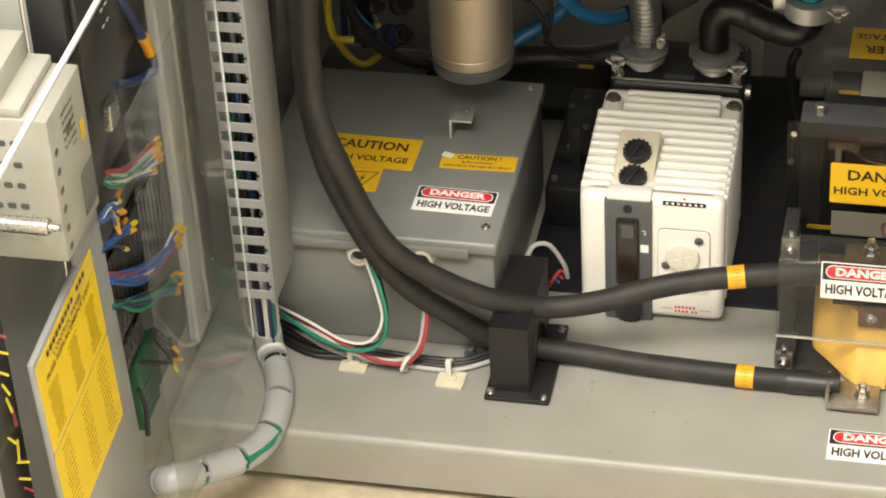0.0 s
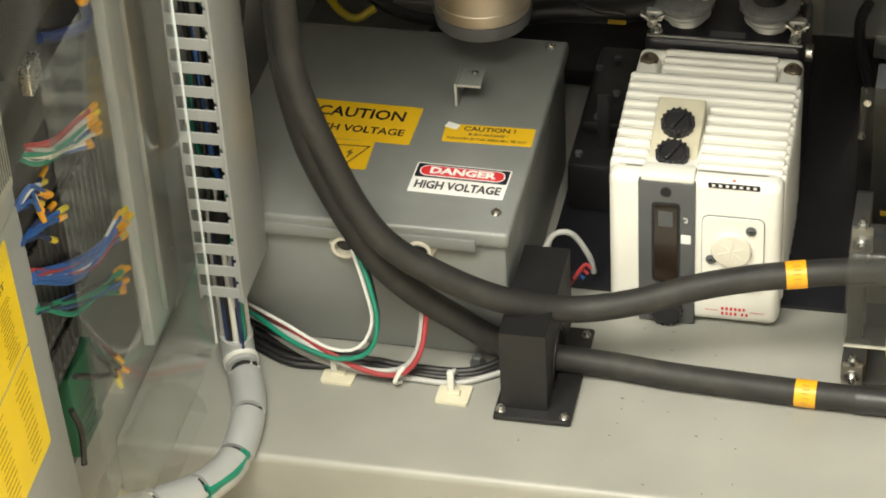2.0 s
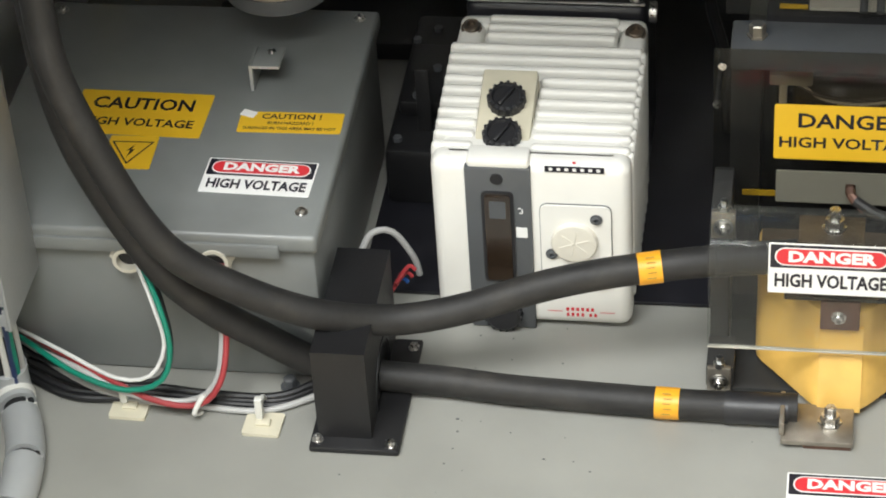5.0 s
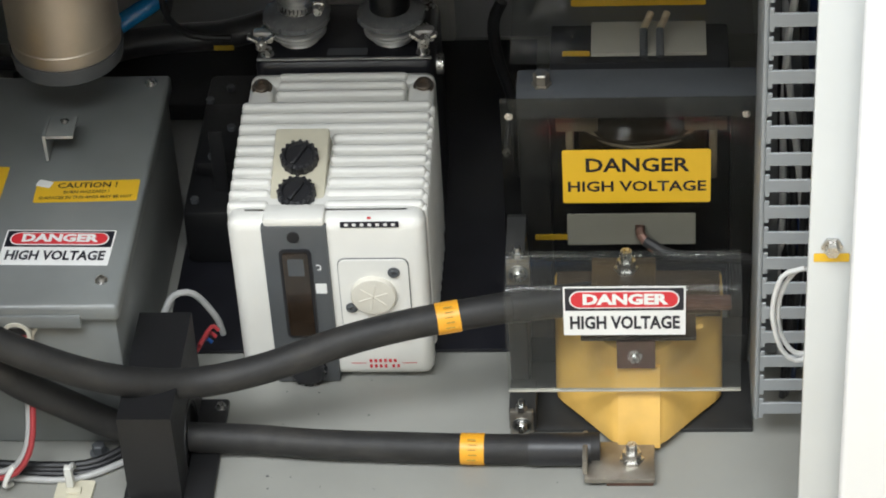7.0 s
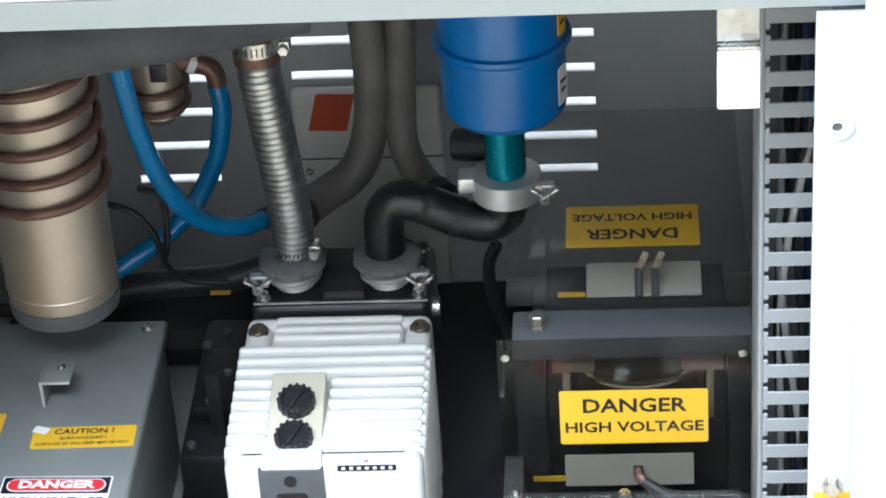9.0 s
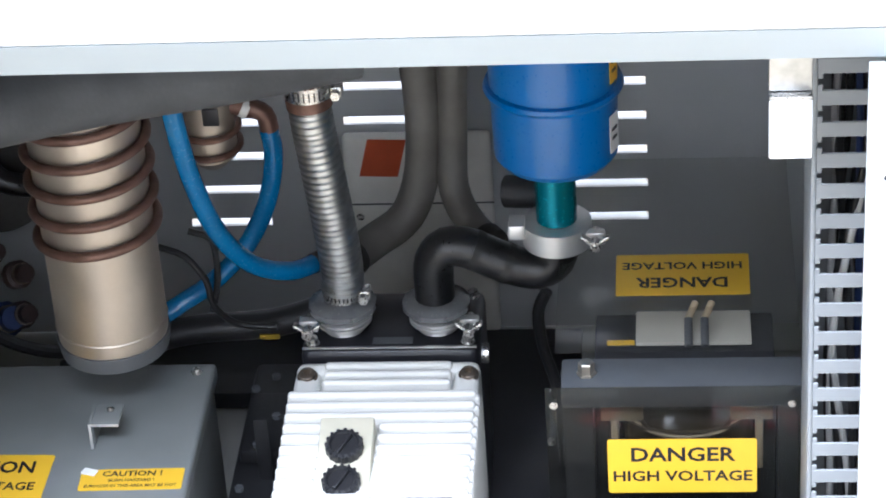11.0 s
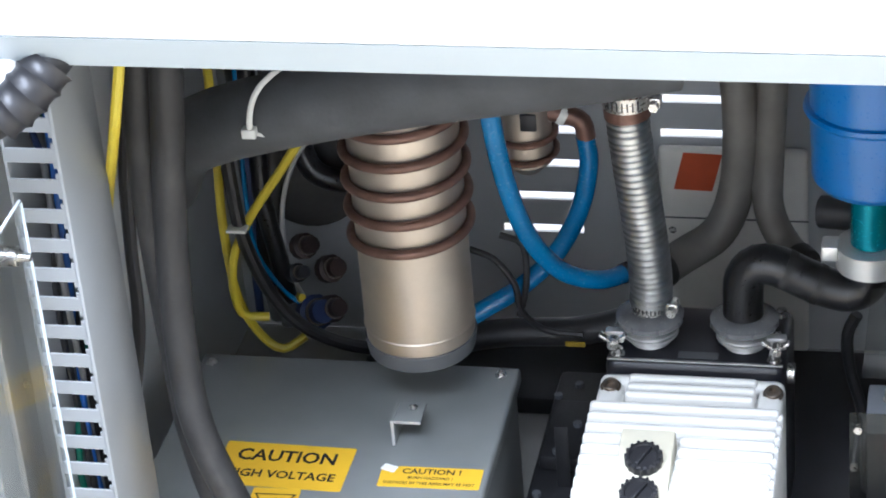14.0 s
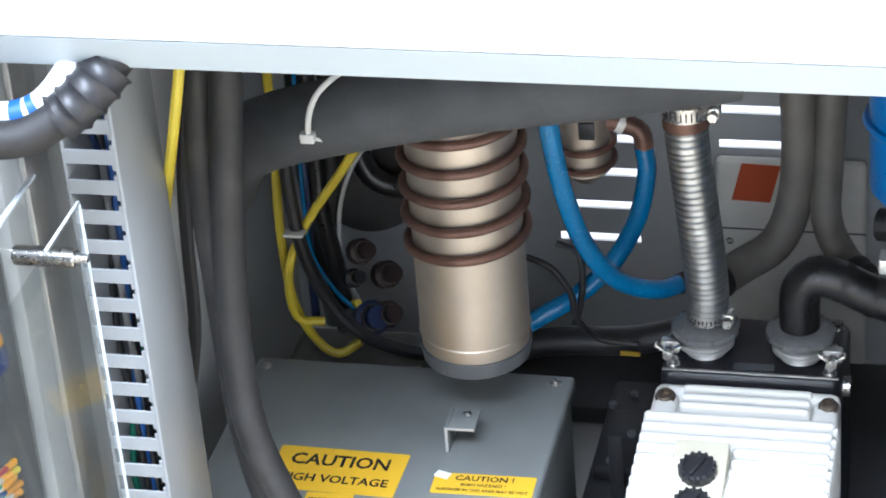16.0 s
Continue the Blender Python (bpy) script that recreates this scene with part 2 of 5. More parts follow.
def spline(points, step=0.006):
    """A smooth line through the points."""
    p = [Vector(q) for q in points]
    p = [2 * p[0] - p[1]] + p + [2 * p[-1] - p[-2]]
    out = []
    for i in range(1, len(p) - 2):
        n = max(3, int((p[i + 1] - p[i]).length / step))
        for k in range(n):
            t = k / n
            a, b, c, d = p[i - 1], p[i], p[i + 1], p[i + 2]
            out.append(0.5 * (2 * b + (c - a) * t + (2 * a - 5 * b + 4 * c - d) * t * t + (3 * b - a - 3 * c + d) * t ** 3))
    out.append(p[-2])
    return out


def tube(points, r, n=14, step=0.006, ridge=0.0, every=2, bm=None, line=None):
    line = line or spline(points, step)
    out = bmesh.new()
    up = Vector((0.31, 0.17, 0.93)).normalized()
    rings = []
    for i, c in enumerate(line):
        d = (line[min(i + 1, len(line) - 1)] - line[max(i - 1, 0)]).normalized()
        up = (up - d * up.dot(d)).normalized()
        side = d.cross(up)
        rr = r + (ridge if ridge and i % every == 0 else 0)
        rings.append([out.verts.new(c + rr * (math.cos(2 * math.pi * k / n) * up + math.sin(2 * math.pi * k / n) * side)) for k in range(n)])
    for a, b in zip(rings, rings[1:]):
        for k in range(n):
            j = (k + 1) % n
            out.faces.new((a[k], a[j], b[j], b[k]))
    out.faces.new(rings[0][::-1])
    out.faces.new(rings[-1])
    bmesh.ops.recalc_face_normals(out, faces=out.faces)
    return merge(bm, out)


def along(points, f0, f1):
    """The stretch of a smooth line between two fractions of its length."""
    line = spline(points, 0.003)
    n = len(line) - 1
    a = min(int(n * f0), n - 2)
    return line[a: max(int(n * f1) + 1, a + 3)]


def words(text, size, m, material, parent, name="lettering", width=None, bold=0.0):
    c = bpy.data.curves.new("lettering", "FONT")
    c.body, c.size, c.align_x, c.align_y, c.offset = text, size, "CENTER", "CENTER", bold
    c.resolution_u = 2
    o = bpy.data.objects.new("lettering", c)
    scene.collection.objects.link(o)
    bpy.context.view_layer.update()
    me = bpy.data.meshes.new_from_object(o.evaluated_get(bpy.context.evaluated_depsgraph_get()))
    bpy.data.objects.remove(o)
    bm = bmesh.new()
    bm.from_mesh(me)
    bpy.data.meshes.remove(me)
    if width:
        xs = [v.co.x for v in bm.verts]
        k = width / (max(xs) - min(xs))
        bmesh.ops.scale(bm, vec=(k, 1, 1), verts=bm.verts)
    turned(bm, m)
    return part(name, bm, material, parent, smooth=False)


def plate(w, h, t, r=0.002, seg=4):
    """A flat rounded plate in its own x-y plane, its back at z = 0."""
    bm = bmesh.new()
    vs = []
    for cx, cy, a0 in ((w / 2 - r, h / 2 - r, 0), (-w / 2 + r, h / 2 - r, 90), (-w / 2 + r, -h / 2 + r, 180), (w / 2 - r, -h / 2 + r, 270)):
        for k in range(seg + 1):
            a = radians(a0 + 90 * k / seg)
            vs.append(bm.verts.new((cx + r * math.cos(a), cy + r * math.sin(a), 0)))
    f = bm.faces.new(vs)
    ext = bmesh.ops.extrude_face_region(bm, geom=[f])
    bmesh.ops.translate(bm, vec=(0, 0, t), verts=[v for v in ext["geom"] if isinstance(v, bmesh.types.BMVert)])
    bmesh.ops.recalc_face_normals(bm, faces=bm.faces)
    return bm


def bars(rows, m, material, parent, name="print_line"):
    """Plain bars for lettering that cannot be read: (x, y, width, height) rows."""
    bm = bmesh.new()
    for x, y, w, h in rows:
        merge(bm, turned(plate(w, h, 0.0002, min(w, h) * 0.2, 1), Matrix.Translation((x, y, 0))))
    return part(name, turned(bm, m), material, parent, smooth=False)


def screw(at, axis, r, parent, name="screw", material=None, h=0.004, washer=True):
    material = material or M_STEEL
    bm = lathe(at, axis, [(0, r * 1.45), (0.0008, r * 1.45), (0.0009, r), (h, r), (h + 0.0005, r * 0.9), (h + 0.0005, r * 0.5), (h - 0.0025, r * 0.48), (h - 0.0025, 0)], 18)
    return part(name, bm, material, parent)


def on_top(x, y, z, rz=0):
    return pose(x, y, z, 0, 0, rz)


def on_front(x, y, z, rx=0):
    return pose(x, y, z, 90 + rx, 0, 0)


def danger_label(m, w, parent, at):
    """White label, red oval on a black band, black words under it."""
    h = w * 0.5
    lab = part("warning_label", turned(plate(w, h, 0.0004, w * 0.012), m), M_LABELW, parent, "white danger high voltage label with red oval")
    k = m @ Matrix.Translation((0, 0, 0.0004))
    part("black_band", turned(plate(w * 0.97, h * 0.46, 0.0002, w * 0.01), k @ Matrix.Translation((0, h * 0.24, 0))), M_INK, lab)
    k2 = k @ Matrix.Translation((0, h * 0.24, 0.0002))
    part("white_oval", turned(plate(w * 0.90, h * 0.36, 0.0002, h * 0.175, 8), k2), M_LABELW, lab)
    part("red_oval", turned(plate(w * 0.875, h * 0.31, 0.0002, h * 0.15, 8), k2 @ Matrix.Translation((0, 0, 0.0002))), M_RED, lab)
    words("DANGER", h * 0.29, k2 @ Matrix.Translation((0, 0, 0.0006)), M_LABELW, lab, width=w * 0.70, bold=h * 0.014)
    words("HIGH VOLTAGE", h * 0.36, k @ Matrix.Translation((0, -h * 0.25, 0.0003)), M_INK, lab, width=w * 0.90, bold=h * 0.012)
    return lab


def yellow_label(m, w, h, lines, parent, label):
    lab = part("warning_label", turned(plate(w, h, 0.0004, 0.002), m), M_YELLOW, parent, label)
    for text, y, size, width in lines:
        words(text, size, m @ Matrix.Translation((0, y, 0.0006)), M_INK, lab, width=width, bold=size * 0.022)
    return lab


# ---- the setting ----
structure("ground", box(-4, 4, -4.5, 4, -0.12, -0.075, 0), M_GROUND, "beige speckled vinyl floor of the workshop")
structure("wall_room_rear", box(-4, 4, 3.9, 4.0, -0.075, 3.4, 0), M_ROOM, "plain off-white workshop wall")
structure("wall_room_front", box(-4, 4, -4.5, -4.4, -0.075, 3.4, 0), M_ROOM, "plain off-white workshop wall")
structure("wall_room_left", box(-4.1, -4, -4.5, 4, -0.075, 3.4, 0), M_ROOM, "plain off-white workshop wall")
structure("wall_room_right", box(4, 4.1, -4.5, 4, -0.075, 3.4, 0), M_ROOM, "plain off-white workshop wall")
structure("ceiling", box(-4, 4, -4.5, 4, 3.4, 3.5, 0), M_ROOM, "plain off-white workshop ceiling")


def tray():
    """Floor pan of the cabinet with a rounded front fold."""
    bm = bmesh.new()
    prof = [(0.45, 0.0)]
    for k in range(7):
        a = radians(90 * k / 6)
        prof.append((-0.352 - 0.008 * math.sin(a), -0.008 + 0.008 * math.cos(a)))
    prof += [(-0.36, -0.062), (-0.355, -0.062), (-0.355, -0.01), (0.45, -0.006)]
    a = [bm.verts.new((-0.404, y, z)) for y, z in prof]
    b = [bm.verts.new((0.50, y, z)) for y, z in prof]
    for i in range(len(prof)):
        j = (i + 1) % len(prof)
        bm.faces.new((a[i], a[j], b[j], b[i]))
    bm.faces.new(a)
    bm.faces.new(b[::-1])
    bmesh.ops.recalc_face_normals(bm, faces=bm.faces)
    return bm


structure("floor", tray(), M_TRAY, "light grey painted steel floor pan with folded front edge")
structure("base_plinth", box(-0.42, 0.5, -0.345, 0.42, -0.075, -0.064, 0.001), M_DARK, "black recessed base under the floor pan")
structure("wall_left", box(-0.425, -0.4042, -0.16, 0.40, -0.010, 0.742, 0.001), M_JAMB, "grey painted steel side wall of the cabinet")
structure("wall_right", box(0.50, 0.52, -0.33, 0.40, 0.002, 0.74, 0.001), M_INNER, "grey painted steel side wall of the cabinet")
structure("ceiling_cabinet", box(-0.42, 0.52, -0.335, 0.42, 0.745, 0.76, 0.001), M_INNER, "grey painted steel roof of the cabinet bay")


def back_wall():
    """Rear sheet with open louvre slots, in strips round the slots."""
    y0, y1, bm = 0.385, 0.388, bmesh.new()
    cols = [(-0.135, -0.057), (0.02, 0.085), (0.215, 0.302)]
    zs = [0.121 + 0.0362 * k for k in range(12)]
    edges = [-0.42] + [v for c in cols for v in c] + [0.52]
    for i in range(0, len(edges), 2):
        box(edges[i], edges[i + 1], y0, y1, 0.001, 0.744, 0, bm=bm)
    for a, b in cols:
        z = 0.001
        for s in zs:
            box(a, b, y0, y1, z, s, 0, bm=bm)
            z = s + 0.0085
        box(a, b, y0, y1, z, 0.744, 0, bm=bm)
    return bm


structure("wall_back", back_wall(), M_INNER, "grey steel rear panel with three columns of louvre slots")
bm = bmesh.new()
for a, b in ((-0.135, -0.057), (0.02, 0.085), (0.215, 0.302)):
    for k in range(12):
        z = 0.121 + 0.0362 * k
        out = bmesh.new()
        v = [out.verts.new(q) for q in ((a, 0.3885, z), (b, 0.3885, z), (b - 0.006, 0.408, z + 0.001), (a + 0.006, 0.408, z + 0.001))]
        out.faces.new(v)
        merge(bm, out)
structure("trim_louvre", bm, M_WHITE, "pressed louvre lips behind the slots")

# white front panel over the opening, and its angled lower lip
structure("trim_front_panel", box(-0.46, 0.66, -0.362, -0.352, 0.708, 1.25, 0.003, 3), M_WHITE, "white enamelled steel panel above the open bay")
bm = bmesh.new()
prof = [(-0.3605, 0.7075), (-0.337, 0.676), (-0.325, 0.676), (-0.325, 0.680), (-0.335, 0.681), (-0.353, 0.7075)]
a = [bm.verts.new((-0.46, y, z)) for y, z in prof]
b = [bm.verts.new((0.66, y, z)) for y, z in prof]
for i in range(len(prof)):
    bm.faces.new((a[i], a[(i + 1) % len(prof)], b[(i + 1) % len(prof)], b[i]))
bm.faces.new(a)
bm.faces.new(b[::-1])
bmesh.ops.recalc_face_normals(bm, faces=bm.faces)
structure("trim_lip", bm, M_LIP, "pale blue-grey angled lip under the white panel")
bm = box(0.4465, 0.485, -0.345, -0.338, -0.06, 0.674, 0.0008)
structure("trim_jamb", bm, M_JAMB, "pale grey steel jamb flange beside the bay")
bm = box(0.473, 0.66, -0.374, -0.3635, -0.07, 0.7, 0.004, 3)
structure("trim_side_panel", bm, M_WHITE, "white enamelled side panel beside the bay")


# ---- enclosure ----
def enclosure():
    e = thing("junction_box", (-0.21, -0.05, 0), "grey painted steel electrical enclosure with warning labels", "enclosure")
    part("body", box(-0.352, -0.074, -0.194, 0.108, 0.001, 0.138, 0.003), M_BOX, e)
    lid = part("lid", box(-0.357, -0.070, -0.200, 0.114, 0.132, 0.1485, 0.004, 3), M_BOX, e)
    part("lid_lip", box(-0.352, -0.10, -0.2025, -0.199, 0.128, 0.140, 0.001), M_BOX, lid)
    for x, y in ((-0.087, -0.169), (-0.0855, 0.100), (-0.3455, 0.098)):
        screw((x, y, 0.1485), (0, 0, 1), 0.0035, lid, h=0.003)
    # glands on the front
    for c in ((-0.222, -0.194, 0.12), (-0.152, -0.194, 0.123)):
        g = part("cable_gland", lathe(c, (0, -1, 0), [(0, 0.0135), (0.004, 0.0135), (0.005, 0.0115), (0.010, 0.0115), (0.010, 0.0085), (-0.002, 0.008)], 24), M_BEIGE, e, "off-white plastic conduit locknut")
        for k in range(8):
            a = radians(45 * k)
            part("lug", rod((c[0] + 0.0135 * math.cos(a), c[1] - 0.0005, c[2] + 0.0135 * math.sin(a)), (c[0] + 0.0135 * math.cos(a), c[1] - 0.0038, c[2] + 0.0135 * math.sin(a)), 0.0018, n=8), M_BEIGE, g)
        part("bore", lathe(c, (0, -1, 0), [(0.002, 0.0086), (0.003, 0.0086), (0.003, 0)], 20), M_DARK, g)
    z = 0.1487
    x, y, _, a, w, h = (-0.129, -0.127, 0.149, -1.287, 0.089, 0.043)
    danger_label(on_top(x, y, z, a), w, e, None)
    x, y, _, a, w, h = (-0.243, -0.048, 0.149, -1.023, 0.112, 0.06)
    yellow_label(on_top(x, y, z, a), w, h, [("CAUTION", h * 0.20, h * 0.36, w * 0.76), ("HIGH VOLTAGE", -h * 0.22, h * 0.24, w * 0.84)], e, "yellow caution high voltage label")
    x, y, _, a, w, h = (-0.117, -0.053, 0.149, 1.348, 0.085, 0.028)
    yellow_label(on_top(x, y, z, a), w, h, [("CAUTION !", h * 0.26, h * 0.34, w * 0.58), ("BURN HAZZARD !", -h * 0.05, h * 0.18, w * 0.44), ("SURFACES IN THIS AREA MAY BE HOT", -h * 0.31, h * 0.18, w * 0.90)], e, "yellow caution burn hazard label with a torn corner")
    part("torn_corner", turned(plate(w * 0.15, h * 0.30, 0.0004, 0.001, 2), on_top(x - w * 0.43, y + h * 0.36, z + 0.0003, a - 20)), M_LABELW, e, "torn white paper corner")
    x, y, _, a, w, h = (-0.2395, -0.101, 0.149, 1.432, 0.04, 0.044)
    tri = yellow_label(on_top(x, y, z, a), w, h, [], e, "yellow label with black triangle and lightning bolt")
    bm = bmesh.new()
    k = on_top(x, y, z + 0.0006, a + 180)
    for s0, s1 in ((0.0205, 0.0178),):
        o = [bm.verts.new(k @ Vector((s0 * math.sin(radians(120 * i)), s0 * math.cos(radians(120 * i)) - 0.004, 0))) for i in range(3)]
        q = [bm.verts.new(k @ Vector((s1 * math.sin(radians(120 * i)), s1 * math.cos(radians(120 * i)) - 0.004, 0))) for i in range(3)]
        for i in range(3):
            bm.faces.new((o[i], o[(i + 1) % 3], q[(i + 1) % 3], q[i]))
    bolt = [(0.002, 0.0075), (-0.0035, -0.004), (-0.0002, -0.003), (-0.0025, -0.010), (0.0035, -0.0015), (0.0003, -0.0025)]
    bm.faces.new([bm.verts.new(k @ Vector((x, y, 0))) for x, y in bolt])
    part("hazard_symbol", bm, M_INK, tri, smooth=False)
    return e


enclosure()

# small angle bracket on the lid
e = thing("angle_bracket", (-0.15, 0.0, 0.149), "small grey steel angle with bare cut ends on the lid", "bracket")
bx, by = (-0.158, -0.011, 0.175)[:2]
part("upright_leg", box(bx, bx + 0.003, by, by + 0.028, 0.1487, 0.1745, 0.0006), M_BOX, e)
part("top_leg", box(bx + 0.0031, bx + 0.026, by, by + 0.028, 0.1717, 0.1745, 0.0006), M_BOX, e)
part("cut_end", box(bx + 0.0002, bx + 0.0028, by - 0.0008, by - 0.0002, 0.1492, 0.1742, 0.0002), M_ALU, e, "bare metal cut end")
part("cut_end", box(bx + 0.0032, bx + 0.0258, by - 0.0008, by - 0.0002, 0.1719, 0.1742, 0.0002), M_ALU, e, "bare metal cut end")
screw((bx + 0.016, by + 0.02, 0.1745), (0, 0, 1), 0.0025, e, h=0.0015)


# ---- vacuum pump ----
def pump():
    e = thing("vacuum_pump", (0.085, 0.05, 0), "white rotary vane vacuum pump with finned oil case", "vacuum pump")
    case = part("oil_case", box(0.012, 0.158, -0.112, 0.064, 0.006, 0.166, 0.008, 3), M_PUMP, e)
    part("front_cover", box(0.006, 0.164, -0.118, -0.092, 0.003, 0.166, 0.010, 4), M_PUMP, e)
    part("rear_flange", box(0.007, 0.163, 0.060, 0.076, 0.004, 0.176, 0.008, 3), M_PUMP, e)
    for x in (0.007, 0.141):
        part("corner_boss", box(x, x + 0.022, 0.030, 0.070, 0.145, 0.1735, 0.006, 3), M_PUMP, e)
    # long fins, each carried down the flanks
    for k in range(10):
        y = 0.024 - 0.0132 * k
        top = 0.1795 - 0.0013 * k
        fin = bmesh.new()
        split = k >= 3
        spans = [(0.005, 0.0385), (0.0835, 0.1625)] if split else [(0.005, 0.1625)]
        for a, b in spans:
            box(a, b, y - 0.0042, y + 0.0042, 0.150, top, 0.0037, 3, bm=fin)
        box(0.0045, 0.014, y - 0.0042, y + 0.0042, 0.02, top - 0.004, 0.0037, 3, bm=fin)
        box(0.156, 0.1655, y - 0.0042, y + 0.0042, 0.02, top - 0.004, 0.0037, 3, bm=fin)
        part("fin", fin, M_PUMP, e)
    for k in range(3):
        y = 0.066 - 0.0125 * k
        part("fin", box(0.032, 0.140, y - 0.004, y + 0.004, 0.150, 0.1795, 0.0036, 3), M_PUMP, e)
    for x in (0.018, 0.154):
        part("cap_screw", lathe((x, 0.055, 0.1735), (0, -0.25, 1), [(0, 0.0088), (0.0008, 0.0088), (0.001, 0.0068), (0.0045, 0.0068), (0.005, 0.006), (0.005, 0.0036), (0.001, 0.0036), (0.001, 0)], 20), M_BRONZE, e, "brownish socket cap screw")
    # knob platform, let in between the fins
    tilt = pose(0.0605, -0.070, 0.1700, 17, 0, 0)
    part("knob_plate", turned(box(-0.022, 0.022, -0.044, 0.052, -0.02, 0.0015, 0.002), tilt), M_CREAM, e)
    for y, r in ((0.0190, 0.0165), (-0.0165, 0.0165)):
        m = tilt @ Matrix.Translation((0, y, 0.0016))
        kn = part("oil_knob", turned(lathe((0, 0, 0), (0, 0, 1), [(0, r * 0.90), (0.0062, r * 0.90), (0.0078, r * 0.84), (0.0084, r * 0.70), (0.0066, r * 0.64), (0.0066, 0)], 30), m), M_BLACK, e, "black ribbed plastic oil plug")
        for j in range(16):
            a = radians(22.5 * j)
            part("rib", turned(box(r * 0.66, r * 0.945, -0.0013, 0.0013, 0.0, 0.0084, 0.0006, 1), m @ pose(0, 0, 0, 0, 0, 22.5 * j)), M_BLACK, kn)
        part("grip", turned(box(-r * 0.62, r * 0.62, -0.0019, 0.0019, 0.006, 0.0098, 0.001), m @ pose(0, 0, 0, 0, 0, 60)), M_BLACK, kn)
    # grey front panel with the oil sight glass
    gp = part("front_panel", box(0.034, 0.086, -0.1215, -0.110, 0.001, 0.163, 0.0015), M_SLATE, e)
    part("panel_hood", box(0.036, 0.085, -0.1205, -0.10, 0.161, 0.1705, 0.003), M_PUMP, e)
    part("glass_frame", turned(plate(0.0255, 0.0905, 0.0015, 0.004), on_front(0.0595, -0.1215, 0.0955)), M_BLACK, gp)
    part("sight_glass", turned(plate(0.0205, 0.0855, 0.0012, 0.003), on_front(0.0595, -0.1228, 0.0955)), M_GLASS, gp, "brown oil sight glass")
    part("glass_mark", turned(plate(0.013, 0.017, 0.0003, 0.001), on_front(0.0595, -0.1241, 0.124)), M_SLATE, gp)
    part("white_square", turned(plate(0.009, 0.010, 0.0004, 0.0006), on_front(0.0778, -0.1215, 0.1005)), M_LABELW, gp)
    part("panel_plug", rod((0.0595, -0.1215, 0.153), (0.0595, -0.1228, 0.153), 0.005, n=18), M_BLACK, gp)
    bars([(0, 0, 0.003, 0.001), (0.001, 0.002, 0.001, 0.004), (-0.001, 0.0045, 0.003, 0.001)], on_front(0.0778, -0.1217, 0.120), M_LABELW, gp)
    # cover plate with dial and two screws
    cp = part("cover_plate", turned(plate(0.056, 0.083, 0.0025, 0.006), on_front(0.1205, -0.118, 0.0865)), M_PUMP, e)
    part("plate_joint", turned(plate(0.0572, 0.0842, 0.0012, 0.0066), on_front(0.1205, -0.1178, 0.0865)), M_SLATE, e)
    dial = part("dial", lathe((0.1195, -0.1205, 0.0935), (0, -1, 0), [(0, 0.0185), (0.003, 0.0185), (0.0045, 0.0175), (0.0048, 0.016), (0.0048, 0)], 36), M_DIAL, cp, "cream round dial")
    for k in range(3):
        part("dial_ridge", turned(box(-0.0125, 0.0125, -0.0008, 0.0008, -0.0006, 0.0004, 0.0003, 1), on_front(0.1195, -0.1253, 0.0935) @ pose(0, 0, 0, 0, 0, 60 * k + 20)), M_DIAL, dial)
    for c in ((0.137, -0.121, 0.116), (0.101, -0.121, 0.08)):
        screw(c, (0, -1, 0), 0.0034, cp, "plate_screw", M_SLATE, h=0.002)
    # badge and print, as plain shapes
    b = part("badge", turned(plate(0.0465, 0.0055, 0.0006, 0.0005), on_front(0.1205, -0.1182, 0.1625)), M_INK, e)
    bars([(-0.0185 + 0.0062 * k, 0, 0.0030, 0.0028) for k in range(7)], on_front(0.1205, -0.1188, 0.1625), M_LABELW, b)
    bars([(0, 0.0065, 0.003, 0.002)], on_front(0.1205, -0.1182, 0.1625), M_RED, e)
    bars([(-0.010 + 0.004 * k, 0.0025, 0.0024, 0.0034) for k in range(6)] + [(-0.010 + 0.004 * k, -0.0032, 0.0022, 0.0034) for k in (0, 1, 2, 3, 4.6, 5.6)] + [(-0.020, 0, 0.012, 0.0005), (0.022, 0, 0.012, 0.0005)], on_front(0.122, -0.1182, 0.0185), M_RED, e)
    low = part("drain_knob", lathe((0.060, -0.115, 0.017), (0, -1, 0), [(0, 0.0145), (0.012, 0.0145), (0.014, 0.012), (0.014, 0)], 30), M_BLACK, e)
    for j in range(18):
        part("rib", turned(box(0.0135, 0.016, -0.0011, 0.0011, 0.002, 0.0125, 0.0005, 1), on_front(0.060, -0.115, 0.017) @ pose(0, 0, 0, 0, 0, 20 * j)), M_BLACK, low)
    for x in (0.03, 0.14):
        for y in (-0.09, 0.25):
            part("foot", rod((x, y, 0.0005), (x, y, 0.012), 0.010, n=16), M_BLACK, e)
    # dark pump body and motor behind
    part("pump_block", box(0.010, 0.162, 0.0765, 0.170, 0.010, 0.185, 0.008, 3), M_PUMPDARK, e)
    part("motor", lathe((0.086, 0.17, 0.056), (0, 1, 0), [(0, 0.040), (0.01, 0.046), (0.075, 0.046), (0.085, 0.034), (0.085, 0)], 32), M_PUMPDARK, e)
    for x in (0.020, 0.152):
        for y in (0.088, 0.158):
            part("block_bolt", lathe((x, y, 0.185), (0, 0, 1), [(0, 0.006), (0.001, 0.006), (0.001, 0.0045), (0.006, 0.0045), (0.006, 0.0025), (0.003, 0.0025), (0.003, 0)], 12), M_STEEL, e)
    part("bright_edge", box(0.012, 0.160, 0.0772, 0.0802, 0.1852, 0.1870, 0.0006), M_ZINC, e)
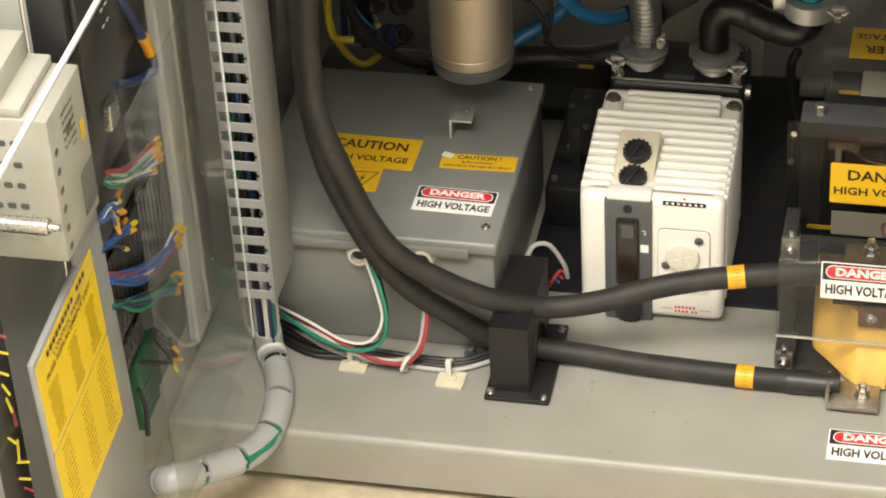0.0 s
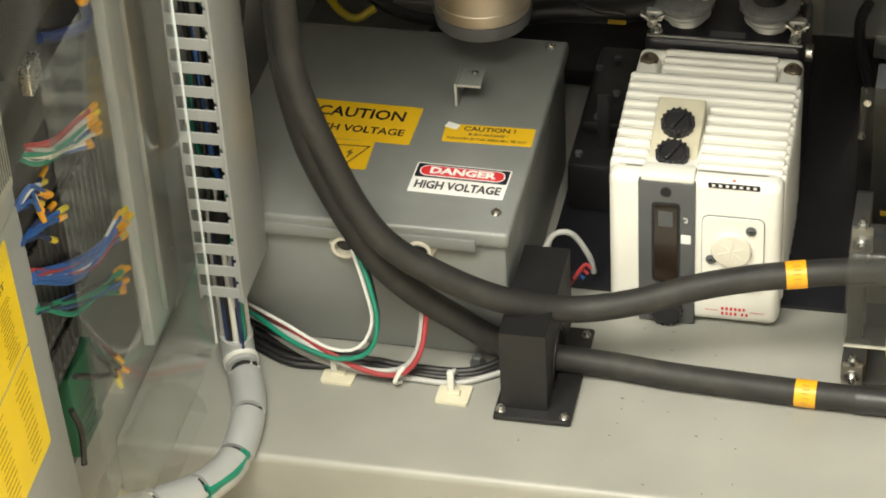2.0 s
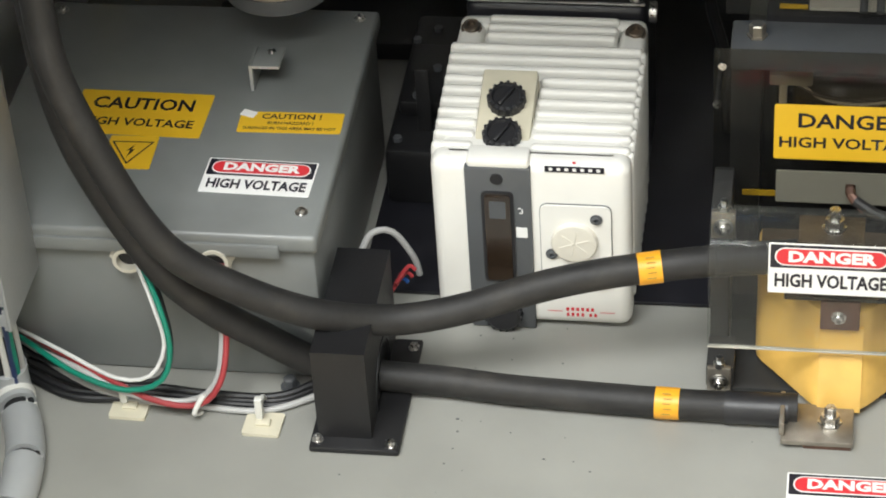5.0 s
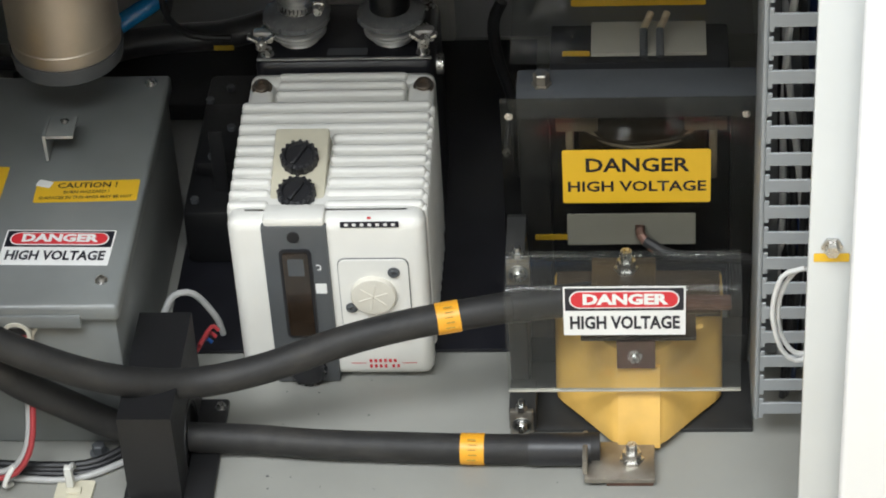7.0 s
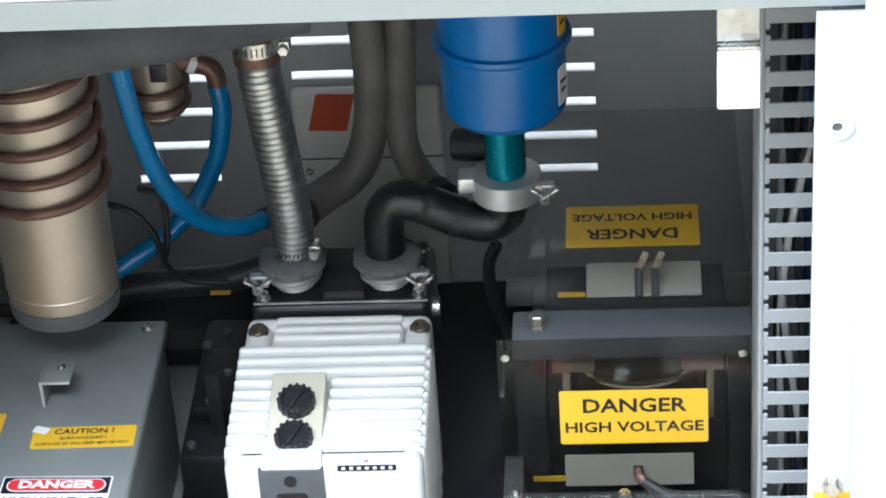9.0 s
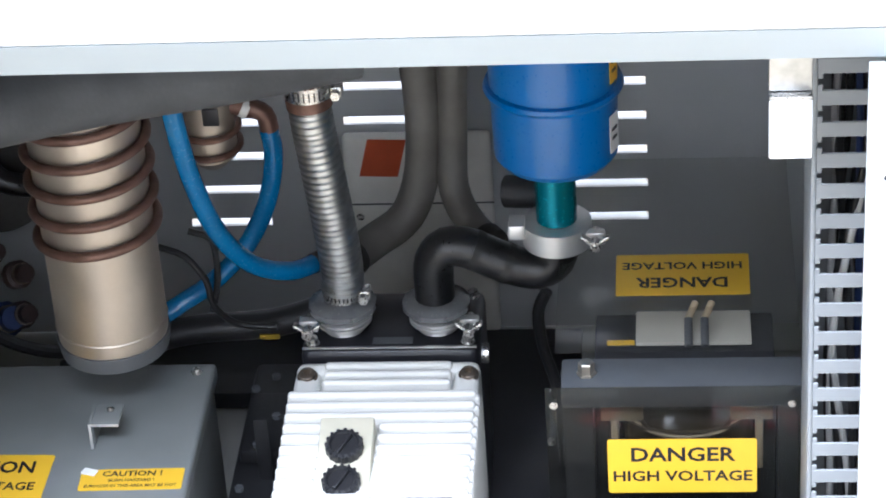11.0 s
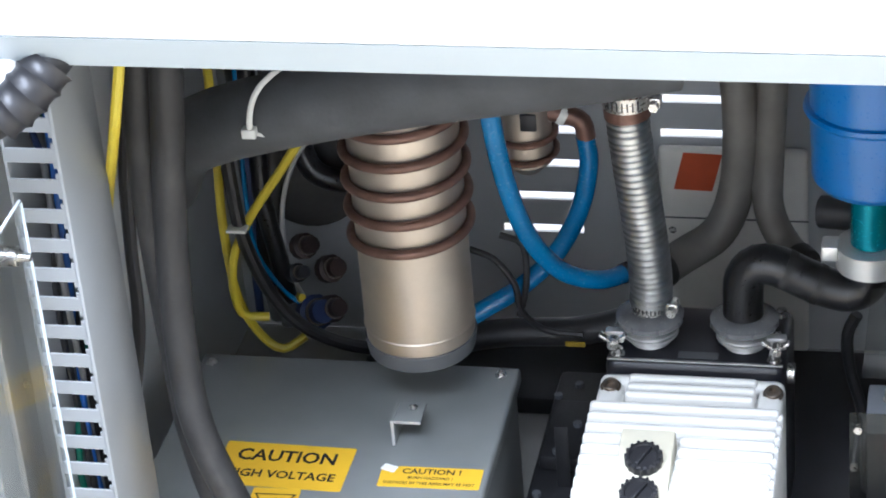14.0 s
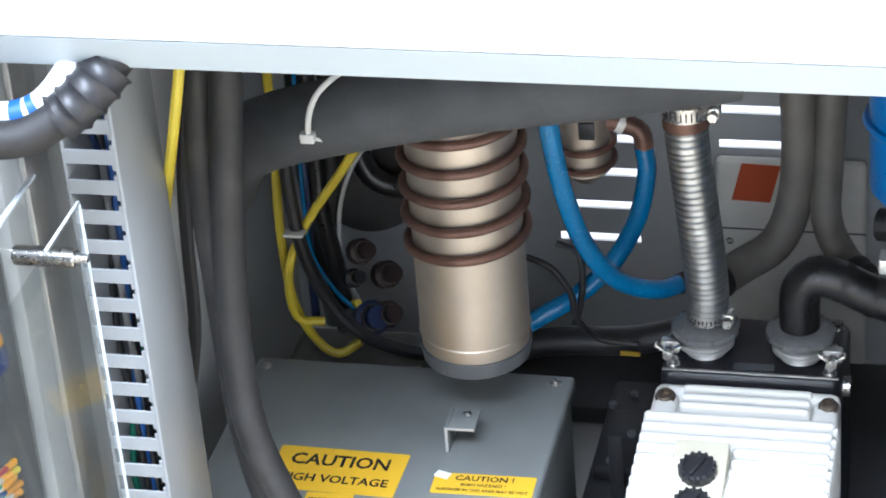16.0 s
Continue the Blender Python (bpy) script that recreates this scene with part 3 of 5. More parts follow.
    part("side_port", rod((0.162, 0.10, 0.165), (0.168, 0.10, 0.165), 0.009, n=18), M_STEEL, e)
    part("name_plate", turned(plate(0.034, 0.010, 0.0006, 0.001), on_top(0.088, 0.090, 0.1852)), M_SLATE, e)
    return e


pump()


# ---- cable clamp block ----
def clamp():
    e = thing("current_sensor", (-0.04, -0.21, 0), "black rectangular cable sensor block bolted to the floor", "sensor block")
    part("base_plate", box(-0.074, -0.003, -0.281, -0.147, 0.0005, 0.006, 0.002), M_BLOCK, e)
    # upright block with a round bore along x
    bm = bmesh.new()
    (_, yc, zc), r, n = (-0.026, -0.206, 0.017), 0.027, 40
    y0, y1, z0, z1 = -0.268, -0.140, 0.006, 0.092
    angles = sorted([2 * math.pi * k / n for k in range(n)] + [math.atan2(z - zc, y - yc) % (2 * math.pi) for y in (y0, y1) for z in (z0, z1)])
    n = len(angles)
    for x in (-0.068, -0.026):
        ring, rim = [], []
        for a in angles:
            c, s = math.cos(a), math.sin(a)
            ring.append(bm.verts.new((x, yc + r * c, zc + r * s)))
            f = min(((y1 if c > 0 else y0) - yc) / c if abs(c) > 1e-6 else 9, ((z1 if s > 0 else z0) - zc) / s if abs(s) > 1e-6 else 9)
            rim.append(bm.verts.new((x, yc + f * c, zc + f * s)))
        for k in range(n):
            j = (k + 1) % n
            bm.faces.new((ring[k], ring[j], rim[j], rim[k]))
        if x < -0.05:
            first = (ring, rim)
    for a, b in zip(first, (ring, rim)):
        for k in range(n):
            j = (k + 1) % n
            bm.faces.new((a[k], a[j], b[j], b[k]))
    bmesh.ops.recalc_face_normals(bm, faces=bm.faces)
    part("block", bm, M_BLOCK, e)
    part("bore_ring", lathe((-0.026, yc, zc), (1, 0, 0), [(-0.001, 0.033), (0.0008, 0.033), (0.0008, 0.0300), (-0.001, 0.0300)], 40), M_BLACK, e)
    for x, y in ((-0.068, -0.272), (-0.010, -0.274), (-0.009, -0.158), (-0.068, -0.154)):
        screw((x, y, 0.006), (0, 0, 1), 0.0032, e)
    return e


clamp()

# ---- heavy cables ----
CABLE_A = [(-0.230, -0.215, 0.64), (-0.235, -0.215, 0.60), (-0.243, -0.217, 0.52), (-0.249, -0.219, 0.45), (-0.250, -0.224, 0.375), (-0.242, -0.234, 0.319), (-0.2205, -0.243, 0.264), (-0.193, -0.25, 0.204),
           (-0.164, -0.25, 0.163), (-0.114, -0.245, 0.128), (-0.064, -0.235, 0.102), (-0.014, -0.215, 0.083), (0.038, -0.205, 0.088), (0.099, -0.195, 0.106), (0.146, -0.188, 0.116), (0.187, -0.18, 0.119), (0.229, -0.172, 0.121), (0.298, -0.15, 0.113)]
CABLE_B = [(-0.256, -0.205, 0.634), (-0.260, -0.203, 0.594), (-0.266, -0.201, 0.512), (-0.266, -0.199, 0.441), (-0.263, -0.201, 0.365), (-0.257, -0.208, 0.303), (-0.242, -0.215, 0.238), (-0.213, -0.221, 0.173),
           (-0.185, -0.225, 0.127), (-0.155, -0.222, 0.092), (-0.118, -0.217, 0.062), (-0.088, -0.211, 0.037), (-0.060, -0.207, 0.022), (-0.024, -0.206, 0.017), (0.023, -0.205, 0.0135), (0.074, -0.21, 0.0128), (0.127, -0.213, 0.0128), (0.193, -0.216, 0.0128), (0.247, -0.217, 0.0128), (0.293, -0.217, 0.0128)]
for pts, tag_at, lab in ((CABLE_A, 0.872, "thick black rubber power cable sagging across the bay"), (CABLE_B, 0.900, "thick black rubber power cable threaded through the sensor block")):
    e = thing("power_cable", pts[-1], lab, "cable", "heavy power cables")
    part("jacket", tube(pts, 0.0122, 18, 0.008), M_RUBBER, e)
    t = part("wire_tag", tube(None, 0.0127, 20, line=along(pts, tag_at, tag_at + 0.020)), M_TAG, e, "orange wrap-around cable tag")
    mid = along(pts, tag_at, tag_at + 0.020)
    c, d = mid[len(mid) // 2], (mid[-1] - mid[0]).normalized()
    nrm = Vector((0.08, -0.78, 0.62)).normalized()
    nrm = (nrm - d * nrm.dot(d)).normalized()
    m = Matrix((d, nrm.cross(d), nrm)).transposed().to_4x4()
    bars([((k % 2) * 0.0008, -0.008 + 0.004 * k, 0.0068, 0.0008) for k in range(5)], Matrix.Translation(c + nrm * 0.0129) @ m, M_FAINT, t)
    part("sleeve", tube(None, 0.0131, 18, line=along(pts, 0.93 if pts is CABLE_A else 0.955, 1.0)), M_BLACK, e, "black heat-shrink end sleeve")


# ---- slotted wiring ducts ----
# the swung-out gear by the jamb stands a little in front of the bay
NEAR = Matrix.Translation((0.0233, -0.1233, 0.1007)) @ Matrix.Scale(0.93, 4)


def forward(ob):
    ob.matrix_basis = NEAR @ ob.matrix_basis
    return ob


def duct(name, x0, x1, y0, y1, z0, z1, cover_x, pitch, label, open_side=1):
    """Slotted duct: front wall of tongues, back plate, smooth cover on one side."""
    e = thing(name, ((x0 + x1) / 2, (y0 + y1) / 2, z0), label, "wiring duct")
    lo, hi = (x0, x0 + 0.0025) if open_side > 0 else (x1 - 0.0025, x1)
    part("base", box(lo, hi, y0, y1, z0, z1, 0.0005), M_DUCT, e)
    part("rear_side", box(x0, x1, y1 - 0.002, y1, z0, z1, 0.0005), M_DUCT, e)
    part("cover", box(cover_x, cover_x + 0.004, y0 - 0.001, y1 + 0.001, z0 - 0.001, z1, 0.0018), M_DUCT, e)
    n = int((z1 - z0) / pitch)
    tongue = None
    for k in range(n + 1):
        z = z0 + 0.004 + k * pitch
        if tongue is None:
            bm = box(x0, x1, y0, y0 + 0.002, z, z + pitch * 0.48, 0.0006, 1)
            for s in ((x1 - 0.004, x1) if open_side > 0 else (x0, x0 + 0.004),):
                box(s[0], s[1], y0 + 0.0002, y0 + 0.0022, z - pitch * 0.18, z + pitch * 0.66, 0.0006, 1, bm=bm)
            tongue = part("tongue", bm, M_DUCT, e)
            base_z = z
        else:
            t = tongue.copy()
            scene.collection.objects.link(t)
            t.matrix_basis = Matrix.Translation((0, 0, z - base_z))
    return e


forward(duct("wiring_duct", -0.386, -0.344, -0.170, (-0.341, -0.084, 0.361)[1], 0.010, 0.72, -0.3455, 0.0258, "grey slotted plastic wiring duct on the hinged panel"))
duct("wiring_duct", 0.424, 0.468, -0.200, -0.12, 0.03, 0.72, 0.4205, 0.0242, "grey slotted plastic wiring duct beside the transformer", -1)
for x, y in ((-0.37, -0.13), (0.45, -0.16)):
    for k in range(9):
        random.seed(k + int(x * 10))
        col = ("black", "navy", "white", "blue", "black", "green", "grey", "black", "navy")[k]
        if x > 0:
            col = ("black", "grey", "black", "black", "white", "black", "navy", "black", "grey")[k]
        pts = [(x + random.uniform(-0.012, 0.014), y + random.uniform(-0.02, 0.03), 0.03 + 0.17 * j) for j in range(5)]
        w_ = part("duct_wire", tube(pts, 0.0028, 8, 0.03), M_WIRE[col])
        tagged(w_, "%s insulated wire running inside the slotted duct" % col, "wire", "wires in the ducts")
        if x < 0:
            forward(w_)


# ---- transformer at the side ----
def transformer():
    e = thing("transformer", (0.33, -0.05, 0), "open frame high voltage transformer with varnished yellow coil", "transformer")
    part("core_top", box(0.238, 0.424, -0.085, -0.045, 0.238, 0.258, 0.002), M_SLATE, e)
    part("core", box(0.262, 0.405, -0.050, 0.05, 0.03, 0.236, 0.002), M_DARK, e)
    part("side_post", box(0.238, 0.262, -0.07, -0.045, 0.0, 0.2375, 0.0015), M_IRON, e)
    part("side_post", box(0.405, 0.422, -0.07, -0.045, 0.0, 0.2375, 0.0015), M_IRON, e)
    part("lower_plate", box(0.226, 0.42, -0.10, -0.075, 0.0, 0.03, 0.002), M_IRON, e)
    for x in (0.2575,):
        part("bolt", lathe((x, -0.066, 0.258), (0, 0, 1), [(0, 0.008), (0.0015, 0.008), (0.0016, 0.0065), (0.010, 0.0065), (0.011, 0.0055), (0.011, 0)], 6), M_TIN, e)
    # coil: taped winding with a blunt rounded front, leaning out towards the floor
    bm = bmesh.new()
    rows_ = []

    def coil_front(z):
        return -0.187 - 0.021 * max(0.0, min(1.0, (0.062 - z) / 0.050))

    levels = [0.091, 0.089] + [0.086 - 0.0055 * k for k in range(15)] + [0.0045]
    for k, z in enumerate(levels):
        f_ = coil_front(z) + (0.0005 if k % 2 else 0.0)
        inset = 0.004 if k in (0, len(levels) - 1) else 0.0
        right = [(0.0, f_), (0.010, f_), (0.017, f_ + 0.001), (0.023, f_ + 0.006), (0.032, f_ + 0.017), (0.042, f_ + 0.029), (0.052, f_ + 0.041), (0.061, f_ + 0.051), (0.0655, f_ + 0.058), (0.067, f_ + 0.067), (0.067, -0.096)]
        plan = [(-x, y) for x, y in right[:0:-1]] + right
        rows_.append([bm.verts.new((0.331 + x * (1 - inset * 6), y + inset, z)) for x, y in plan])
    for a, b in zip(rows_, rows_[1:]):
        for q in range(len(a) - 1):
            bm.faces.new((a[q], a[q + 1], b[q + 1], b[q]))
    bm.faces.new(rows_[0])
    bm.faces.new(rows_[-1][::-1])
    bmesh.ops.recalc_face_normals(bm, faces=bm.faces)
    part("coil", bm, M_COIL, e, "varnished yellow coil with faint winding ridges")
    bm = bmesh.new()
    cols_ = []
    for z in (0.0745, 0.062, 0.050, 0.035, 0.020, 0.007):
        cols_.append([bm.verts.new((0.331 + x, coil_front(z) + y, z)) for x, y in ((-0.0165, 0.003), (-0.0165, -0.0016), (0.0165, -0.0016), (0.0165, 0.003))])
    for a, b in zip(cols_, cols_[1:]):
        for q in range(4):
            bm.faces.new((a[q], a[(q + 1) % 4], b[(q + 1) % 4], b[q]))
    bm.faces.new(cols_[0])
    bm.faces.new(cols_[-1][::-1])
    bmesh.ops.recalc_face_normals(bm, faces=bm.faces)
    part("coil_strap", bm, M_COIL, e, "pale yellow insulating strap")
    for k in range(3):
        pts = [(0.331 + x * (1 - 0.10 * k), -0.186 + 0.0012 * k + abs(x) ** 1.6 * 1.6, 0.0915 - 0.0001 * k) for x in (-0.05, -0.035, -0.02, 0.0, 0.02, 0.035, 0.05)]
        part("winding_turn", tube([(x, y + 0.012 + 0.008 * k, z) for x, y, z in pts], 0.0022, 8), M_COIL, e)
    part("insulating_board", box(0.266, 0.396, -0.152, -0.098, 0.0935, 0.0975, 0.001), M_VARNISH, e, "dark varnished board over the coil")
    part("insulating_board", box(0.286, 0.376, -0.181, -0.1525, 0.0935, 0.0975, 0.001), M_VARNISH, e, "dark varnished board over the coil")
    part("copper_strap", box(0.352, 0.404, -0.150, -0.136, 0.098, 0.1035, 0.001), M_COPPER, e, "brown copper strap")
    part("terminal_tab", box(0.314, 0.344, -0.1925, -0.1895, 0.075, 0.103, 0.001), M_COPPER, e, "dark copper terminal tab")
    screw((0.328, -0.1925, 0.088), (0, -1, 0), 0.004, e, "tab_screw")
    for x in (0.284, 0.385):
        part("wedge", box(x - 0.0165, x + 0.0165, -0.068, -0.05, 0.2135, 0.223, 0.001), M_WOOD, e, "tan pressed-board wedge")
    part("base_sheet", box(0.229, 0.421, -0.184, -0.1005, 0.0003, 0.0042, 0.001), M_IRON, e, "black base sheet under the coil")
    part("angle_foot", box(0.2275, 0.2490, -0.184, -0.1450, 0.0045, 0.024, 0.001), M_IRON, e)
    part("angle_bar", box(0.228, 0.243, -0.1445, -0.09, 0.0, 0.150, 0.001), M_IRON, e)
    part("upper_winding", box(0.285, 0.386, -0.060, 0.0, 0.160, 0.211, 0.008, 3), M_VARNISH, e)
    for k in range(3):
        part("winding_end", tube([(0.282 + 0.008 * k, -0.064, 0.218 - 0.003 * k), (0.300 + 0.006 * k, -0.066, 0.206 - 0.004 * k), (0.333, -0.067, 0.201 - 0.004 * k), (0.368 - 0.006 * k, -0.066, 0.206 - 0.004 * k), (0.386 - 0.008 * k, -0.064, 0.218 - 0.003 * k)], 0.0016, 8), M_WOOD if k == 1 else M_VARNISH, e)
    for x in (0.278, 0.391):
        part("side_spacer", box(x - 0.003, x + 0.003, -0.066, -0.052, 0.165, 0.2125, 0.001), M_WOOD, e, "tan pressed-board spacer")
    part("terminal_plate", turned(plate(0.102, 0.030, 0.002, 0.001), on_front(0.326, -0.083, 0.129)), M_BEIGE, e, "pale terminal plate with a crimped lead")
    part("yellow_tag", turned(plate(0.026, 0.005, 0.001, 0.001), on_front(0.262, -0.083, 0.121)), M_YELLOW, e)
    part("crimp", tube([(0.333, -0.086, 0.134), (0.334, -0.092, 0.128), (0.345, -0.10, 0.120)], 0.004, 10), M_COPPER, e)
    part("lead", tube([(0.337, -0.095, 0.125), (0.36, -0.105, 0.118), (0.40, -0.10, 0.112), (0.43, -0.09, 0.10)], 0.0045, 10), M_RUBBER, e, "black lead from the terminal plate")
    # top terminals behind the bar
    part("rear_plate", turned(plate(0.092, 0.045, 0.003, 0.001), on_top(0.341, 0.02, 0.24)), M_BEIGE, e)
    for x in (0.337, 0.350):
        part("terminal_lug", rod((x, -0.008, 0.243), (x, 0.012, 0.256), 0.0033, n=10), M_SLATE, e)
        part("lug_sleeve", rod((x, 0.012, 0.256), (x + 0.006, 0.026, 0.262), 0.003, n=10), M_WOOD, e)
    part("yellow_tag", turned(plate(0.022, 0.006, 0.001, 0.001), on_top(0.283, 0.0, 0.241)), M_YELLOW, e)
    # lug with bolt at the floor
    part("bus_lug", box(0.288, 0.343, -0.248, -0.205, 0.005, 0.010, 0.001), M_TIN, e, "tinned cable lug on a brown insulator")
    part("lug_barrel", rod((0.288, -0.216, 0.014), (0.300, -0.216, 0.014), 0.0118, n=20), M_RUBBER, e, "black sleeve on the lug")
    part("lug_ear", box(0.2865, 0.2905, -0.244, -0.207, 0.0105, 0.024, 0.001), M_TIN, e)
    part("insulator", box(0.305, 0.342, -0.246, -0.207, 0.0, 0.0045, 0.001), M_COPPER, e)
    part("lug_bolt", lathe((0.325, -0.226, 0.010), (0, 0, 1), [(0, 0.0095), (0.002, 0.0095), (0.002, 0.0075), (0.009, 0.0075), (0.009, 0.0045), (0.016, 0.0045), (0.0165, 0.004), (0.0165, 0)], 6), M_STEEL, e)
    part("upper_lug", box(0.295, 0.345, -0.172, -0.135, 0.136, 0.141, 0.001), M_VARNISH, e)
    part("upper_bolt", lathe((0.322, -0.150, 0.141), (0, 0, 1), [(0, 0.0095), (0.002, 0.0095), (0.002, 0.0075), (0.009, 0.0075), (0.009, 0.0045), (0.018, 0.0045), (0.018, 0)], 6), M_STEEL, e)
    for y, z in ((-0.145, 0.1375), (-0.1842, 0.0135)):
        part("angle_lug", box(0.2285, 0.247, y - 0.005, y, z - 0.012, z + 0.014, 0.001), M_TIN, e)
        part("lock_washer", lathe((0.2378, y - 0.005, z), (0, -1, 0), [(0, 0.0078), (0.0012, 0.0078), (0.0014, 0.006)], 14), M_ZINC, e)
        screw((0.2378, y - 0.0062, z), (0, -1, 0), 0.0042, e, "angle_bolt")
        part("adjuster_nut", lathe((0.2378, y - 0.0025, z + 0.0142), (0, 0, 1), [(0, 0.0045), (0.005, 0.0045), (0.005, 0.0026), (0.010, 0.0026), (0.010, 0)], 6), M_ZINC, e)
    return e


transformer()

# clear covers
e = thing("transformer_cover", (0.33, -0.09, 0.11), "clear acrylic cover with yellow danger sign over the transformer", "cover")
part("front_sheet", box(0.226, 0.424, -0.094, -0.090, 0.105, 0.262, 0.0008), M_PLEXI2, e).visible_shadow = False
part("top_sheet", box(0.232, 0.424, -0.0445, 0.25, 0.262, 0.266, 0.0008), M_PLEXI3, e).visible_shadow = False
for x in (0.2325, 0.415):
    screw((x, -0.0945, 0.248), (0, -1, 0), 0.0022, e, h=0.0012)
yellow_label(on_front(0.3305, -0.0945, 0.1895), 0.1155, 0.0515, [("DANGER", 0.0105, 0.0185, 0.081), ("HIGH VOLTAGE", -0.0100, 0.0138, 0.108)], e, "yellow danger high voltage sign")
yellow_label(on_top(0.333, 0.0605, 0.2665, 180), 0.108, 0.061, [("DANGER", 0.0115, 0.0205, 0.074), ("HIGH VOLTAGE", -0.0135, 0.0145, 0.097)], e, "yellow danger sign turned upside down")
e = thing("terminal_hood", (0.32, -0.17, 0.06), "bent clear acrylic hood with danger label over the terminals", "cover")
bm = bmesh.new()
prof = [(-0.158, 0.1655), (-0.170, 0.1645)] + [(-0.178 - 0.022 * math.sin(radians(a)), 0.140 + 0.022 * math.cos(radians(a))) for a in (15, 30, 45, 60, 75)] + [(-0.200, 0.137), (-0.200, 0.060)]
inner = [(-0.158, 0.1625), (-0.170, 0.1615)] + [(-0.178 - 0.019 * math.sin(radians(a)), 0.140 + 0.019 * math.cos(radians(a))) for a in (15, 30, 45, 60, 75)] + [(-0.197, 0.137), (-0.197, 0.060)]
loop = prof + inner[::-1]
a = [bm.verts.new((0.229, y, z)) for y, z in loop]
b = [bm.verts.new((0.410, y, z)) for y, z in loop]
n = len(loop)
for i in range(n):
    bm.faces.new((a[i], a[(i + 1) % n], b[(i + 1) % n], b[i]))
h = len(prof)
for s in (a, b):
    for i in range(h - 1):
        bm.faces.new((s[i], s[i + 1], s[n - 2 - i], s[n - 1 - i]))
bmesh.ops.recalc_face_normals(bm, faces=bm.faces)
part("bent_sheet", bm, M_PLEXI, e).visible_shadow = False
part("cut_edge", box(0.229, 0.410, -0.2004, -0.1968, 0.0584, 0.0597, 0.0004), M_HOODEDGE, e, "bright cut edge of the sheet")
x, _, z, _, w, h = (0.3205, -0.202, 0.1415, 0.616, 0.093, 0.045)
danger_label(pose(x, -0.2012, z, 88, 0, 0), w, e, None)
e = thing("floor_label", (0.345, -0.30, 0), "white danger high voltage label stuck on the floor pan", "label")
danger_label(on_top(0.343, -0.298, 0.0006, 0), 0.0965, e, None)

# grit and crumbs on the floor pan
random.seed(21)
bm = bmesh.new()
for k in range(60):
    if k < 38:
        x, y = random.gauss(0.03, 0.05), random.gauss(-0.20, 0.05)
    else:
        x, y = random.uniform(-0.33, 0.40), random.uniform(-0.35, -0.20)
    if -0.08 < x < 0.0 and -0.285 < y < -0.14:
        continue
    r = random.uniform(0.0003, 0.0010)
    out = bmesh.new()
    bmesh.ops.create_icosphere(out, subdivisions=1, radius=r, matrix=Matrix.LocRotScale((x, y, r * 0.4), None, (random.uniform(0.7, 1.8), 1, 0.5)))
    merge(bm, out)
tagged(part("floor_grit", bm, M_SLATE), "dark grit and crumbs scattered on the floor pan", "grit", kind="stuff")


# ---- behind the enclosure and the pump ----
# metal can with wound tubing
CX, CY, CR = -0.1435, 0.065, 0.0465
e = thing("cold_trap_can", (CX, CY, 0.17), "nickel-coloured metal can wound with brown copper tubing", "can")
part("shell", lathe((CX, CY, 0.2145), (0, 0, 1), [(0.0, CR - 0.001), (0.012, CR), (0.455, CR), (0.515, CR)], 48), M_CAN, e)
part("bottom_cap", lathe((CX, CY, 0.2005), (0, 0, 1), [(0, CR - 0.006), (0.002, CR - 0.001), (0.015, CR + 0.001), (0.0165, CR + 0.001), (0.0165, CR - 0.001)], 48), M_SLATE, e, "dark grey plastic bottom cap")
part("seam", lathe((CX, CY, 0.2285), (0, 0, 1), [(0, CR), (0.0012, CR + 0.0009), (0.0024, CR)], 48), M_CAN, e)
for k in range(7):
    z = 0.3205 + 0.0268 * k
    pts = [(CX + (CR + 0.0035) * math.cos(radians(a)), CY + (CR + 0.0035) * math.sin(radians(a)), z + 0.0285 * (a + 90) / 360 * 0.6) for a in range(-270, 95, 15)]
    part("tube_turn", tube(pts, 0.0042, 12, 0.02), M_COPPER, e, "brown copper cooling turn")
c2 = (-0.069, 0.2, 0.349)
e = thing("small_metal_can", (c2[0], 0.20, c2[2] - 0.06), "small metal can with brown tubing behind the large can", "can")
part("shell", lathe((c2[0], 0.20, c2[2] - 0.052), (0, 0, 1), [(0, 0.010), (0.012, 0.0225), (0.3, 0.0225)], 32), M_CAN, e)
for k in range(2):
    z = c2[2] - 0.013 - 0.018 * k
    part("tube_turn", tube([(c2[0] + 0.0255 * math.cos(radians(a)), 0.20 + 0.0255 * math.sin(radians(a)), z + 0.002 * math.sin(radians(a))) for a in range(0, 375, 15)], 0.003, 8, 0.02), M_COPPER, e)
part("cable_lug", box(c2[0] + 0.0, c2[0] + 0.014, 0.174, 0.1775, c2[2] + 0.0, c2[2] + 0.016, 0.001), M_BLACK, e)

# insulated pipe under the top panel
PIPE = [(-0.365, 0.1, 0.331), (-0.33, 0.05, 0.395), (-0.279, -0.02, 0.452), (-0.226, -0.05, 0.483), (-0.152, -0.055, 0.503), (-0.075, -0.045, 0.513), (0.009, -0.03, 0.519), (0.089, 0, 0.52)]
e = thing("insulated_pipe", PIPE[3], "thick dark grey foam-insulated pipe under the top panel", "pipe")
part("insulation", tube(PIPE, 0.030, 24, 0.01), M_FOAM, e)
tb = (-0.222, -0.086, 0.488)
part("cable_tie", tube([tb, (-0.22, -0.089, 0.503), (-0.216, -0.088, 0.517), (-0.21, -0.084, 0.527), (-0.202, -0.076, 0.533), (-0.199, -0.06, 0.531)], 0.0024, 8), M_TIE, e, "white nylon cable tie")
part("tie_head", box(tb[0] - 0.006, tb[0] + 0.005, tb[1] - 0.004, tb[1] + 0.004, tb[2] - 0.004, tb[2] + 0.004, 0.001), M_TIE, e)
